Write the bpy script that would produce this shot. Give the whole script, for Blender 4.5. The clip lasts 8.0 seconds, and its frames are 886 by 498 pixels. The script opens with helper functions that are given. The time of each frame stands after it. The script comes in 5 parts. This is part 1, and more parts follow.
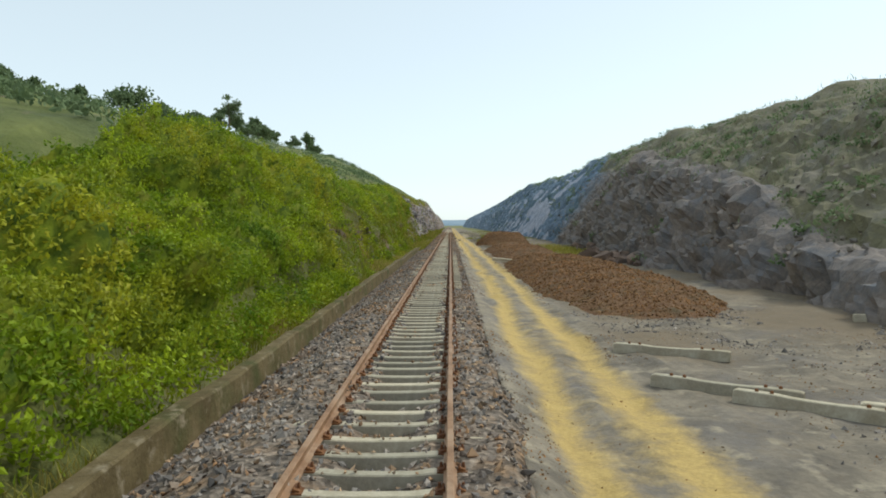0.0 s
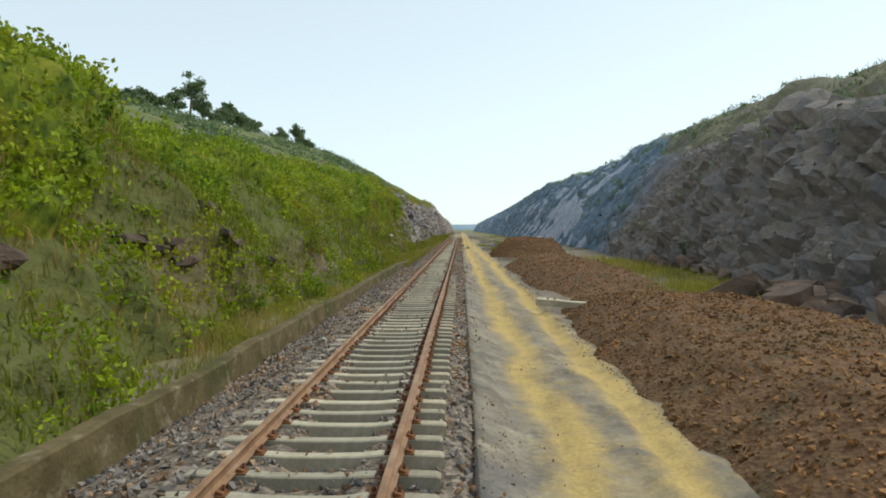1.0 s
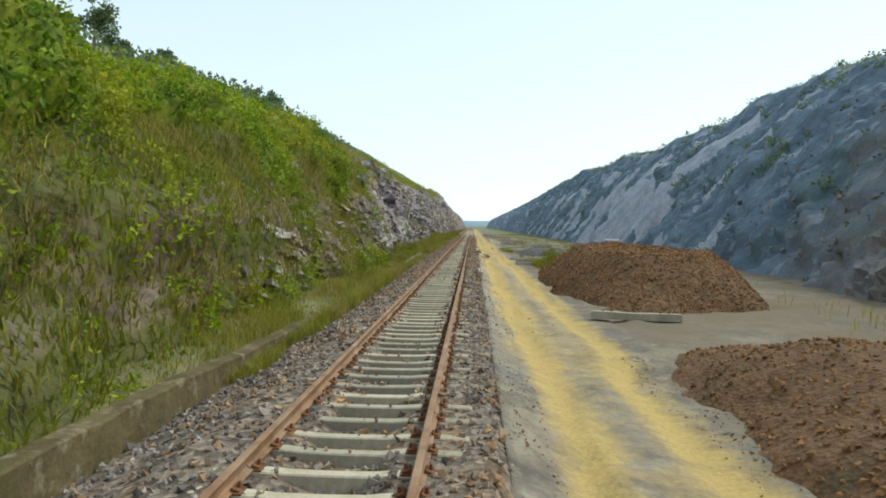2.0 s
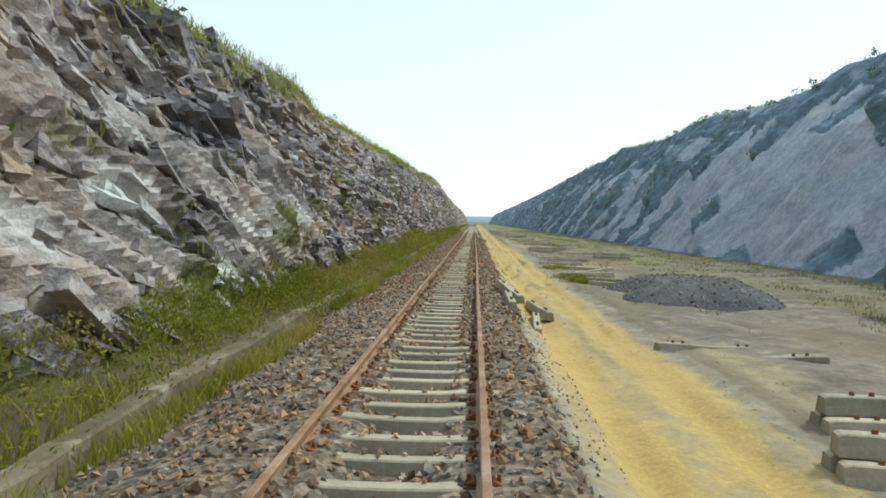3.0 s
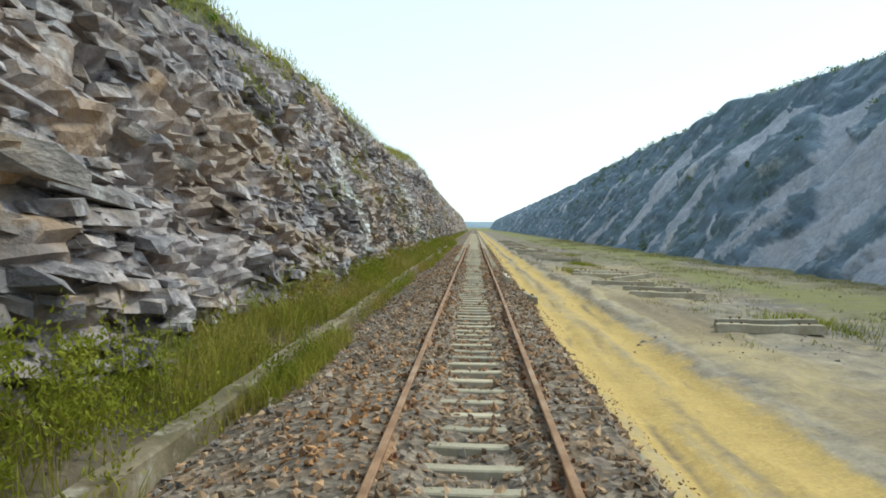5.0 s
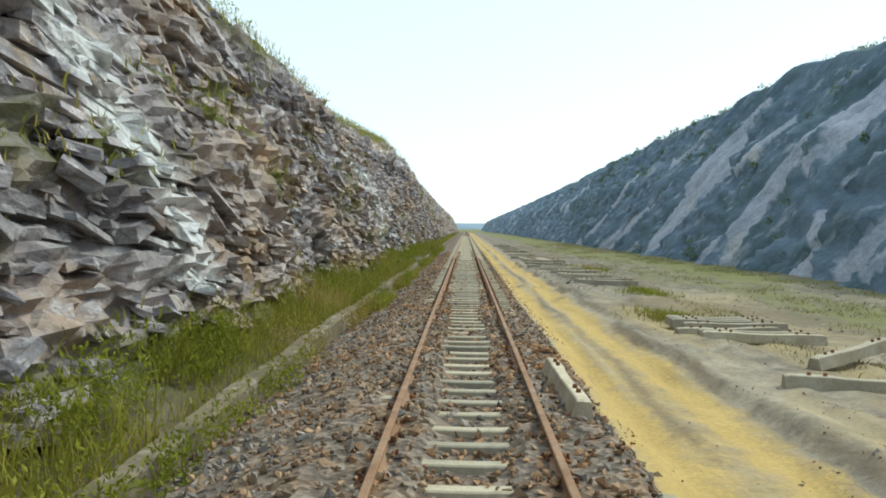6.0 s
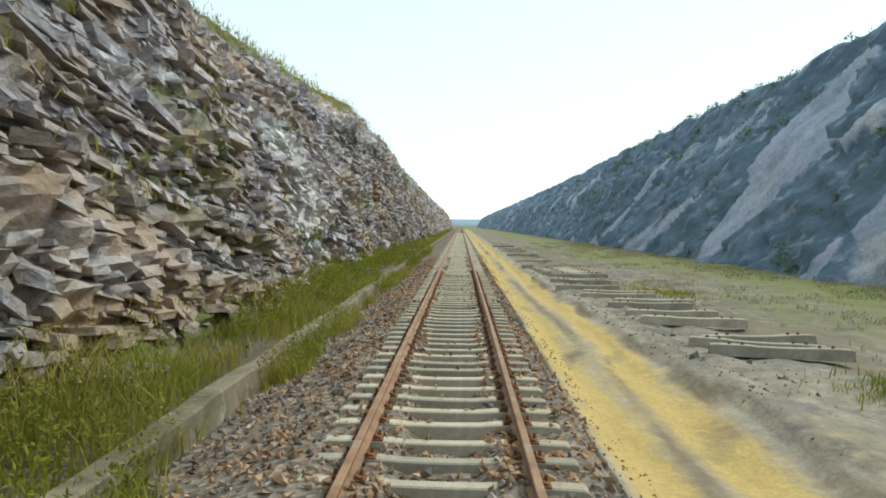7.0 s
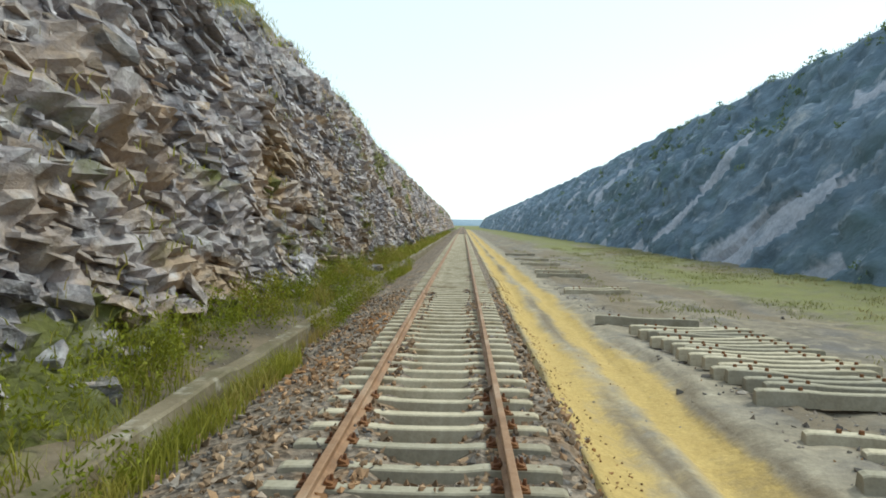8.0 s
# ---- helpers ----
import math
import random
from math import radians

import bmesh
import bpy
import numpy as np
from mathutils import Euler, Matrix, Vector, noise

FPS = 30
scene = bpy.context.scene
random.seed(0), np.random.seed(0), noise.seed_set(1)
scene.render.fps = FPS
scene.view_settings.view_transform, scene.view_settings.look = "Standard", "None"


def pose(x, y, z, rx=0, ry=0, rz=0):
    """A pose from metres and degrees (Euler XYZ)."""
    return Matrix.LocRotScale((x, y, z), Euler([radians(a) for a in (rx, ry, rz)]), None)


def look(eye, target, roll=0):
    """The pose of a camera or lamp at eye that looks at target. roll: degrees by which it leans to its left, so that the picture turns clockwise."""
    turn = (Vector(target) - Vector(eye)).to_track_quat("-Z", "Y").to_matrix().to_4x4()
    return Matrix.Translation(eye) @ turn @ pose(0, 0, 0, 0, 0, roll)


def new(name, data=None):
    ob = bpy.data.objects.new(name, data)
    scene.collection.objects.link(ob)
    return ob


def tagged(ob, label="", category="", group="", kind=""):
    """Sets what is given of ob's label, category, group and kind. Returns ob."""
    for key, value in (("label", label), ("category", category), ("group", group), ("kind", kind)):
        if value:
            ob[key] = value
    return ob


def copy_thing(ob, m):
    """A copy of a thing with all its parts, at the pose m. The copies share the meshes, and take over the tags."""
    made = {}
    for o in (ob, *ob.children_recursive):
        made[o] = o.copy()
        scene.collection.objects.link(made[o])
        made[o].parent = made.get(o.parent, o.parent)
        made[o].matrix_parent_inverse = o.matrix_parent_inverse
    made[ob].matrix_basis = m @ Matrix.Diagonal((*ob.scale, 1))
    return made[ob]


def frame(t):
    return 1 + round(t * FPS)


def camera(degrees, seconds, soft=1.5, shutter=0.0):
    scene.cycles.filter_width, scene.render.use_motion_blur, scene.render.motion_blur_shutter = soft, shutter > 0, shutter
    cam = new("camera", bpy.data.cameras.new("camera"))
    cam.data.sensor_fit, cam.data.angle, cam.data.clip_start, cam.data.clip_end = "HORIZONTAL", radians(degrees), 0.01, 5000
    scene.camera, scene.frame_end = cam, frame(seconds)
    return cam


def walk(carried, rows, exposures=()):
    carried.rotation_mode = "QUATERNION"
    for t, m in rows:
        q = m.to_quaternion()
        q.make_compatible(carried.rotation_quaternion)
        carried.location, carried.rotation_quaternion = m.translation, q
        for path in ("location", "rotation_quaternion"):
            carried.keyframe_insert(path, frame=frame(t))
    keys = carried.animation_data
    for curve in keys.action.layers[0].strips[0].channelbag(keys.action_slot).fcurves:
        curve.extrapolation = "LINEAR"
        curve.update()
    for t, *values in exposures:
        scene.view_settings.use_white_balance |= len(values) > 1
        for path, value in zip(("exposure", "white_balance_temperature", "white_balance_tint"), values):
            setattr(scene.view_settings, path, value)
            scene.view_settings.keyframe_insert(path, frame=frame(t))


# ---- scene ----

cam = camera(66.3, 8.0, soft=1.8)
PATH = [
    (0, (0.768, 1.142, 2.264), (0.74, 3.620, 2.176), -0.4),
    (0.5, (0.989, 11.375, 2.186), (0.955, 13.852, 2.1), -0.2),
    (1, (1.398, 27.994, 2.08), (1.332, 30.471, 2.009), -0.4),
    (2.5, (0.944, 85.837, 1.897), (0.827, 88.309, 1.8), 1.1),
    (3, (0.635, 104.815, 1.753), (0.521, 107.287, 1.65), 1.2),
    (3.5, (0.334, 120.361, 1.689), (0.224, 122.834, 1.589), 1.2),
    (4, (0.251, 134.187, 1.63), (0.133, 136.659, 1.55), 0.6),
    (4.5, (0.096, 145.822, 1.778), (-0.025, 148.295, 1.694), 0.7),
    (6, (-0.056, 173.385, 1.885), (-0.137, 175.862, 1.809), 0.8),
    (6.5, (0.004, 180.217, 1.918), (-0.065, 182.694, 1.841), 0.8),
    (7, (0.133, 189.440, 1.935), (0.069, 191.916, 1.845), 0.8),
    (7.5, (0.206, 198.898, 1.962), (0.14, 201.374, 1.864), 1.0),
    (8, (0.34, 211.316, 1.886), (0.268, 213.791, 1.797), 0.8),
]
walk(cam, [(t, look(e, g, r)) for t, e, g, r in PATH], exposures=[(0, 0.36, 6280, 2), (1.2, 0.38, 6280, 2), (2.5, 0.6, 6120, -3), (8.0, 0.69, 6120, -3)])

# ---- light: a bright hazy sky and a soft sun, high on the right ----
SUN_HEIGHT, SUN_TURN = 50.0, 66.0
world = bpy.data.worlds.new("world")
scene.world = world
world.use_nodes = True
wn = world.node_tree.nodes
sky = wn.new("ShaderNodeTexSky")
sky.sky_type = "NISHITA"
sky.sun_disc = False
sky.sun_elevation, sky.sun_rotation = radians(SUN_HEIGHT), radians(SUN_TURN)
sky.air_density, sky.dust_density, sky.ozone_density = 1.0, 0.5, 1.0
wn["Background"].inputs["Strength"].default_value = 0.15
veil = wn.new("ShaderNodeHueSaturation")
veil.inputs["Saturation"].default_value = 0.45
world.node_tree.links.new(sky.outputs[0], veil.inputs["Color"])
haze = wn.new("ShaderNodeMix")
haze.data_type = "RGBA"
haze.inputs[0].default_value = 0.55
haze.inputs[7].default_value = (4.0, 4.45, 4.8, 1)
world.node_tree.links.new(veil.outputs[0], haze.inputs[6])
world.node_tree.links.new(haze.outputs[2], wn["Background"].inputs["Color"])
sun = new("sun", bpy.data.lights.new("sun", "SUN"))
sun.data.energy, sun.data.angle, sun.data.color = 1.5, radians(11), (1.0, 0.95, 0.87)
a, h = radians(SUN_TURN), radians(SUN_HEIGHT)
sun.matrix_world = look((math.sin(a) * math.cos(h) * 90, math.cos(a) * math.cos(h) * 90, math.sin(h) * 90), (0, 0, 0))


# ---- numbers: noise and mesh tools ----
def chance(i, j, k, seed=0):
    """A steady random number from 0 to 1 for each lattice point."""
    n = (i.astype(np.int64) * 73856093) ^ (j.astype(np.int64) * 19349663) ^ (k.astype(np.int64) * 83492791) ^ (seed * 2654435761)
    n = (n ^ (n >> 13)) * 1274126177 & 0xFFFFFFFF
    n = (n ^ (n >> 16)) * 2246822519 & 0xFFFFFFFF
    return ((n ^ (n >> 15)) & 0xFFFFFF) / 16777216.0


def smooth_noise(p, seed=0):
    """Value noise from -1 to 1 at the points p (N, 3)."""
    base = np.floor(p).astype(np.int64)
    u = p - base
    u = u * u * (3 - 2 * u)
    total = np.zeros(len(p))
    for dx in (0, 1):
        for dy in (0, 1):
            for dz in (0, 1):
                w = (u[:, 0] if dx else 1 - u[:, 0]) * (u[:, 1] if dy else 1 - u[:, 1]) * (u[:, 2] if dz else 1 - u[:, 2])
                total += w * chance(base[:, 0] + dx, base[:, 1] + dy, base[:, 2] + dz, seed)
    return total * 2 - 1


def rough(p, octaves=4, seed=0):
    total, size = np.zeros(len(p)), 1.0
    for o in range(octaves):
        total += size * smooth_noise(p, seed + o)
        p, size = p * 2.03 + 7.1, size * 0.5
    return total


def blocks(p, seed=0):
    """Voronoi blocks at the points p: a random number for the nearest block, and the distance to the edge between blocks."""
    base = np.floor(p).astype(np.int64)
    first, second, ident = np.full(len(p), 9.0), np.full(len(p), 9.0), np.zeros(len(p))
    for dx in (-1, 0, 1):
        for dy in (-1, 0, 1):
            for dz in (-1, 0, 1):
                c = base + (dx, dy, dz)
                q = np.stack([c[:, n] + chance(c[:, 0], c[:, 1], c[:, 2], seed + n) for n in range(3)], 1)
                d = np.sqrt(((q - p) ** 2).sum(1))
                near = d < first
                second = np.where(near, first, np.minimum(second, d))
                ident = np.where(near, chance(c[:, 0], c[:, 1], c[:, 2], seed + 5), ident)
                first = np.where(near, d, first)
    return ident, second - first


def mesh_of(name, verts, faces, material, flat=True):
    """A mesh from arrays of corners (N, 3) and of faces (M, 3 or 4)."""
    me = bpy.data.meshes.new(name)
    m, n = faces.shape
    me.vertices.add(len(verts))
    me.vertices.foreach_set("co", np.ascontiguousarray(verts, dtype=np.float32).ravel())
    me.loops.add(m * n)
    me.loops.foreach_set("vertex_index", np.ascontiguousarray(faces, dtype=np.int32).ravel())
    me.polygons.add(m)
    me.polygons.foreach_set("loop_start", np.arange(0, m * n, n, dtype=np.int32))
    me.update(calc_edges=True)
    me.polygons.foreach_set("use_smooth", np.full(m, not flat))
    me.materials.append(material)
    return me


def spread(me, name, values):
    me.attributes.new(name, "FLOAT", "POINT").data.foreach_set("value", np.ascontiguousarray(values, dtype=np.float32))


def grid_faces(rows, columns):
    i = np.arange(rows - 1)[:, None] * columns + np.arange(columns - 1)[None, :]
    return np.stack([i, i + 1, i + columns + 1, i + columns], -1).reshape(-1, 4)


def part(name, bm, material, parent=None, label="", smooth=False):
    """Links a bmesh as one mesh object under a thing or a part."""
    me = bpy.data.meshes.new(name)
    bm.to_mesh(me)
    bm.free()
    me.materials.append(material)
    if smooth:
        me.polygons.foreach_set("use_smooth", [True] * len(me.polygons))
    return child(name, me, parent, label)


def child(name, me, parent=None, label="", m=None):
    ob = new(name, me)
    ob.parent = parent
    if m is not None:
        ob.matrix_basis = m
    return tagged(ob, label) if label else ob


rng = np.random.default_rng(7)


def turns(n):
    """n random rotations (n, 3, 3)."""
    q = rng.normal(size=(n, 4))
    q /= np.linalg.norm(q, axis=1)[:, None]
    w, x, y, z = q.T
    return np.stack([1 - 2 * (y * y + z * z), 2 * (x * y - w * z), 2 * (x * z + w * y),
                     2 * (x * y + w * z), 1 - 2 * (x * x + z * z), 2 * (y * z - w * x),
                     2 * (x * z - w * y), 2 * (y * z + w * x), 1 - 2 * (x * x + y * y)], 1).reshape(-1, 3, 3)


CUBE = np.array([(x, y, z) for x in (-1, 1) for y in (-1, 1) for z in (-1, 1)], float)
CUBE_FACES = np.array([(0, 1, 3, 2), (4, 6, 7, 5), (0, 4, 5, 1), (2, 3, 7, 6), (0, 2, 6, 4), (1, 5, 7, 3)])


OCTA = np.array([(1, 0, 0), (-1, 0, 0), (0, 1, 0), (0, -1, 0), (0, 0, 1), (0, 0, -1)], float)
OCTA_FACES = np.array([(0, 2, 4), (2, 1, 4), (1, 3, 4), (3, 0, 4), (2, 0, 5), (1, 2, 5), (3, 1, 5), (0, 3, 5)])


def stone_field(places, sizes, flatness=0.6):
    """Corners and faces of many broken stones: crooked, angular chips."""
    n = len(places)
    v = OCTA[None] * rng.uniform(0.75, 1.05, (n, 6, 1)) + rng.uniform(-0.3, 0.3, (n, 6, 3))
    v = v * (np.stack([rng.uniform(0.7, 1.4, n), rng.uniform(0.55, 1.05, n), rng.uniform(0.35, flatness + 0.2, n)], 1) * sizes[:, None] * 0.6)[:, None]
    v = np.einsum("nij,nkj->nki", turns(n), v) + places[:, None]
    return v.reshape(-1, 3), (OCTA_FACES[None] + 6 * np.arange(n)[:, None, None]).reshape(-1, 3)


def leaf_field(places, length, width, upright=0.3):
    """Many single leaves, each a folded lozenge."""
    n = len(places)
    along = rng.normal(size=(n, 3))
    along[:, 2] += upright
    along /= np.linalg.norm(along, axis=1)[:, None]
    side = np.cross(along, rng.normal(size=(n, 3)))
    side /= np.linalg.norm(side, axis=1)[:, None] + 1e-9
    up = np.cross(along, side)
    l, w = (length * rng.uniform(0.6, 1.3, n))[:, None], (width * rng.uniform(0.6, 1.3, n))[:, None]
    v = np.stack([places, places + along * l * 0.45 + side * w + up * w * 0.4, places + along * l, places + along * l * 0.45 - side * w + up * w * 0.4], 1)
    f = np.array([(0, 1, 2), (0, 2, 3)])
    return v.reshape(-1, 3), (f[None] + 4 * np.arange(n)[:, None, None]).reshape(-1, 3)


def blade_field(places, height, width, lean=0.35):
    """Many blades of grass: narrow, bent, pointed."""
    n = len(places)
    turn = rng.uniform(0, 2 * np.pi, n)
    side = np.stack([np.cos(turn), np.sin(turn), 0 * turn], 1) * (width * rng.uniform(0.6, 1.4, n))[:, None]
    tip = rng.normal(size=(n, 3)) * lean
    tip[:, 2] = 1
    h = (height * rng.uniform(0.5, 1.25, n))[:, None]
    mid = places + (tip * (0.5, 0.5, 1)) * h * 0.55
    v = np.stack([places - side, places + side, mid - side * 0.8, mid + side * 0.8, places + tip * h], 1)
    f = np.array([(0, 1, 3), (0, 3, 2), (2, 3, 4)])
    return v.reshape(-1, 3), (f[None] + 5 * np.arange(n)[:, None, None]).reshape(-1, 3)


# ---- materials ----
def surface(name, colours, scale, roughness=0.9, bump=0.3, bump_scale=None, metal=0.0, island=0.0, stretch=(1, 1, 1), tilt=(0, 0, 0), per_object=0.0, cracks=0.0, leaf=False, cells=0.0):
    """A material that mixes colours by noise at a large and a small scale, with fine relief."""
    m = bpy.data.materials.new(name)
    m.use_nodes = True
    nodes, link = m.node_tree.nodes, m.node_tree.links.new
    out = nodes["Principled BSDF"]
    where = nodes.new("ShaderNodeTexCoord")
    place = nodes.new("ShaderNodeMapping")
    place.vector_type = "TEXTURE"
    place.inputs["Scale"].default_value = stretch
    place.inputs["Rotation"].default_value = [radians(v) for v in tilt]
    link(where.outputs["Object"], place.inputs["Vector"])

    def noise_at(size, detail=5.0, rough_=0.6):
        n = nodes.new("ShaderNodeTexNoise")
        n.inputs["Scale"].default_value, n.inputs["Detail"].default_value, n.inputs["Roughness"].default_value = size, detail, rough_
        link(place.outputs[0], n.inputs["Vector"])
        return n.outputs["Fac"]

    def mixed(kind, fac, one, two):
        x = nodes.new("ShaderNodeMix")
        x.data_type, x.blend_type = "RGBA", kind
        for value, slot in ((fac, 0), (one, 6), (two, 7)):
            if isinstance(value, (int, float)):
                x.inputs[slot].default_value = value
            elif isinstance(value, tuple):
                x.inputs[slot].default_value = (*value, 1)
            else:
                link(value, x.inputs[slot])
        return x.outputs[2]

    def ramp(fac, low, high):
        r = nodes.new("ShaderNodeMapRange")
        r.inputs[1].default_value, r.inputs[2].default_value = low, high
        link(fac, r.inputs[0])
        return r.outputs[0]

    colour = mixed("MIX", ramp(noise_at(scale), 0.38, 0.62), colours[0], colours[1])
    if len(colours) > 2:
        colour = mixed("MIX", ramp(noise_at(scale * 0.37, 6), 0.5, 0.68), colour, colours[2])
    if len(colours) > 3:
        colour = mixed("MIX", ramp(noise_at(scale * 1.9, 6), 0.56, 0.7), colour, colours[3])
    fine = noise_at(scale * 9, 4, 0.7)
    colour = mixed("MULTIPLY", 1.0, colour, mixed("MIX", fine, (0.62, 0.62, 0.62), (1.3, 1.3, 1.3)))
    if cells:
        v = nodes.new("ShaderNodeTexVoronoi")
        v.inputs["Scale"].default_value = cells
        link(place.outputs[0], v.inputs["Vector"])
        grey = nodes.new("ShaderNodeRGBToBW")
        link(v.outputs["Color"], grey.inputs[0])
        colour = mixed("MULTIPLY", 1.0, colour, mixed("MIX", grey.outputs[0], (0.3, 0.29, 0.28), (1.75, 1.7, 1.62)))
    for amount, node in ((island, "ShaderNodeNewGeometry"), (per_object, "ShaderNodeObjectInfo")):
        if amount:
            g = nodes.new(node)
            colour = mixed("MULTIPLY", amount, colour, mixed("MIX", g.outputs["Random Per Island" if island else "Random"], (0.35, 0.36, 0.38), (1.6, 1.5, 1.4)))
    link(colour, out.inputs["Base Color"])
    out.inputs["Roughness"].default_value, out.inputs["Metallic"].default_value = roughness, metal
    out.inputs["Specular IOR Level"].default_value = 0.5 if roughness < 0.8 and not leaf else 0.2
    if bump:
        b = nodes.new("ShaderNodeBump")
        b.inputs["Strength"].default_value, b.inputs["Distance"].default_value = bump, 0.5 / (bump_scale or scale * 4)
        relief = noise_at(bump_scale or scale * 4, 8, 0.65)
        if cracks:
            v = nodes.new("ShaderNodeTexVoronoi")
            v.feature = "F1"
            v.inputs["Scale"].default_value = cracks
            link(place.outputs[0], v.inputs["Vector"])
            add = nodes.new("ShaderNodeMath")
            add.operation = "ADD"
            link(relief, add.inputs[0])
            link(v.outputs["Distance"], add.inputs[1])
            relief = add.outputs[0]
        link(relief, b.inputs["Height"])
        link(b.outputs[0], out.inputs["Normal"])
    return m


def leafy(m, share=0.35):
    """Lets light through a leaf material."""
    nodes, link = m.node_tree.nodes, m.node_tree.links.new
    body = nodes["Principled BSDF"]
    thin = nodes.new("ShaderNodeBsdfTranslucent")
    link(body.inputs["Base Color"].links[0].from_socket, thin.inputs["Color"])
    mix = nodes.new("ShaderNodeMixShader")
    mix.inputs[0].default_value = share
    link(body.outputs[0], mix.inputs[1])
    link(thin.outputs[0], mix.inputs[2])
    link(mix.outputs[0], nodes["Material Output"].inputs["Surface"])
    return m


def blended(m, attribute, colours, scale, soft=0.19):
    """Lays a second pair of colours over a material where the named value is high, with a ragged border."""
    nodes, link = m.node_tree.nodes, m.node_tree.links.new
    out = nodes["Principled BSDF"]
    old = out.inputs["Base Color"].links[0].from_socket
    where = nodes.new("ShaderNodeTexCoord")
    n = nodes.new("ShaderNodeTexNoise")
    n.inputs["Scale"].default_value, n.inputs["Detail"].default_value, n.inputs["Roughness"].default_value = scale, 7, 0.7
    link(where.outputs["Object"], n.inputs["Vector"])
    at = nodes.new("ShaderNodeAttribute")
    at.attribute_name = attribute
    add = nodes.new("ShaderNodeMath")
    add.operation = "MULTIPLY_ADD"
    link(n.outputs["Fac"], add.inputs[0])
    add.inputs[1].default_value = 1.1
    link(at.outputs["Fac"], add.inputs[2])
    r = nodes.new("ShaderNodeMapRange")
    r.inputs[1].default_value, r.inputs[2].default_value = 1.05 - soft, 1.05 + soft
    link(add.outputs[0], r.inputs[0])
    two = nodes.new("ShaderNodeMix")
    two.data_type = "RGBA"
    link(n.outputs["Fac"], two.inputs[0])
    two.inputs[6].default_value, two.inputs[7].default_value = (*colours[0], 1), (*colours[1], 1)
    x = nodes.new("ShaderNodeMix")
    x.data_type = "RGBA"
    link(r.outputs[0], x.inputs[0])
    grit = nodes.new("ShaderNodeTexNoise")
    grit.inputs["Scale"].default_value, grit.inputs["Detail"].default_value, grit.inputs["Roughness"].default_value = scale * 8, 6, 0.75
    link(where.outputs["Object"], grit.inputs["Vector"])
    tone = nodes.new("ShaderNodeMapRange")
    tone.inputs[1].default_value, tone.inputs[2].default_value, tone.inputs[3].default_value, tone.inputs[4].default_value = 0.3, 0.7, 0.84, 1.15
    link(grit.outputs["Fac"], tone.inputs[0])
    worn = nodes.new("ShaderNodeMix")
    worn.data_type, worn.blend_type = "RGBA", "MULTIPLY"
    worn.inputs[0].default_value = 1.0
    link(two.outputs[2], worn.inputs[6])
    link(tone.outputs[0], worn.inputs[7])
    link(old, x.inputs[6])
    link(worn.outputs[2], x.inputs[7])
    link(x.outputs[2], out.inputs["Base Color"])
    return m


SOIL = surface("grey_soil", [(0.16, 0.135, 0.105), (0.29, 0.24, 0.175), (0.18, 0.16, 0.145), (0.38, 0.32, 0.23)], 1.1, bump=0.55, bump_scale=6)
blended(SOIL, "dust", [(0.36, 0.30, 0.21), (0.54, 0.46, 0.34)], 1.7, 0.3)
blended(SOIL, "sand", [(0.41, 0.275, 0.09), (0.60, 0.43, 0.165)], 2.1, 0.28)
blended(SOIL, "yellow", [(0.36, 0.265, 0.12), (0.50, 0.39, 0.19)], 1.8, 0.3)
blended(SOIL, "clods", [(0.14, 0.105, 0.07), (0.26, 0.20, 0.13)], 5.0, 0.3)
blended(SOIL, "dark_verge", [(0.065, 0.055, 0.038), (0.15, 0.12, 0.08)], 6.0, 0.3)
blended(SOIL, "turf", [(0.15, 0.16, 0.05), (0.25, 0.23, 0.10)], 1.6)
BALLAST = surface("ballast_grit", [(0.14, 0.115, 0.095), (0.27, 0.22, 0.175), (0.25, 0.165, 0.10)], 5.0, bump=1.0, bump_scale=20, cracks=14, cells=14)
STONE = surface("ballast_stone", [(0.20, 0.18, 0.165), (0.34, 0.305, 0.27), (0.30, 0.205, 0.13)], 0.9, bump=0.2, island=0.9)
ROCK_LEFT = surface("rock_left", [(0.24, 0.21, 0.212), (0.46, 0.40, 0.39), (0.43, 0.295, 0.185), (0.66, 0.61, 0.59)], 1.1, bump=0.8, bump_scale=3.6, stretch=(1.2, 1.4, 0.75), tilt=(-18, 0, 0), cracks=1.7)
# Blue of the hazy air is painted into the right face's colours.
ROCK_RIGHT = surface("rock_right", [(0.11, 0.155, 0.21), (0.19, 0.25, 0.32), (0.10, 0.15, 0.165), (0.36, 0.40, 0.47)], 0.7, bump=0.8, bump_scale=2.0, stretch=(2.0, 3.0, 1.1), tilt=(-43, 0, 0), cracks=0.7)
EARTH = surface("hill_earth", [(0.12, 0.14, 0.04), (0.23, 0.24, 0.08), (0.10, 0.12, 0.05), (0.26, 0.20, 0.14)], 0.25, bump=0.8, bump_scale=2.5)
HEAP = surface("brown_spoil", [(0.14, 0.072, 0.036), (0.22, 0.125, 0.062), (0.12, 0.085, 0.045)], 4.5, bump=1.0, bump_scale=16, cracks=14)
HEAP_STONE = surface("spoil_stone", [(0.19, 0.10, 0.042), (0.32, 0.175, 0.075), (0.17, 0.12, 0.06)], 0.6, bump=0.2, island=0.8)
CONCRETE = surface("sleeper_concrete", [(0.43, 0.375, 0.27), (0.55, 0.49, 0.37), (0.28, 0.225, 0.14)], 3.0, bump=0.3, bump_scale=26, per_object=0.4)
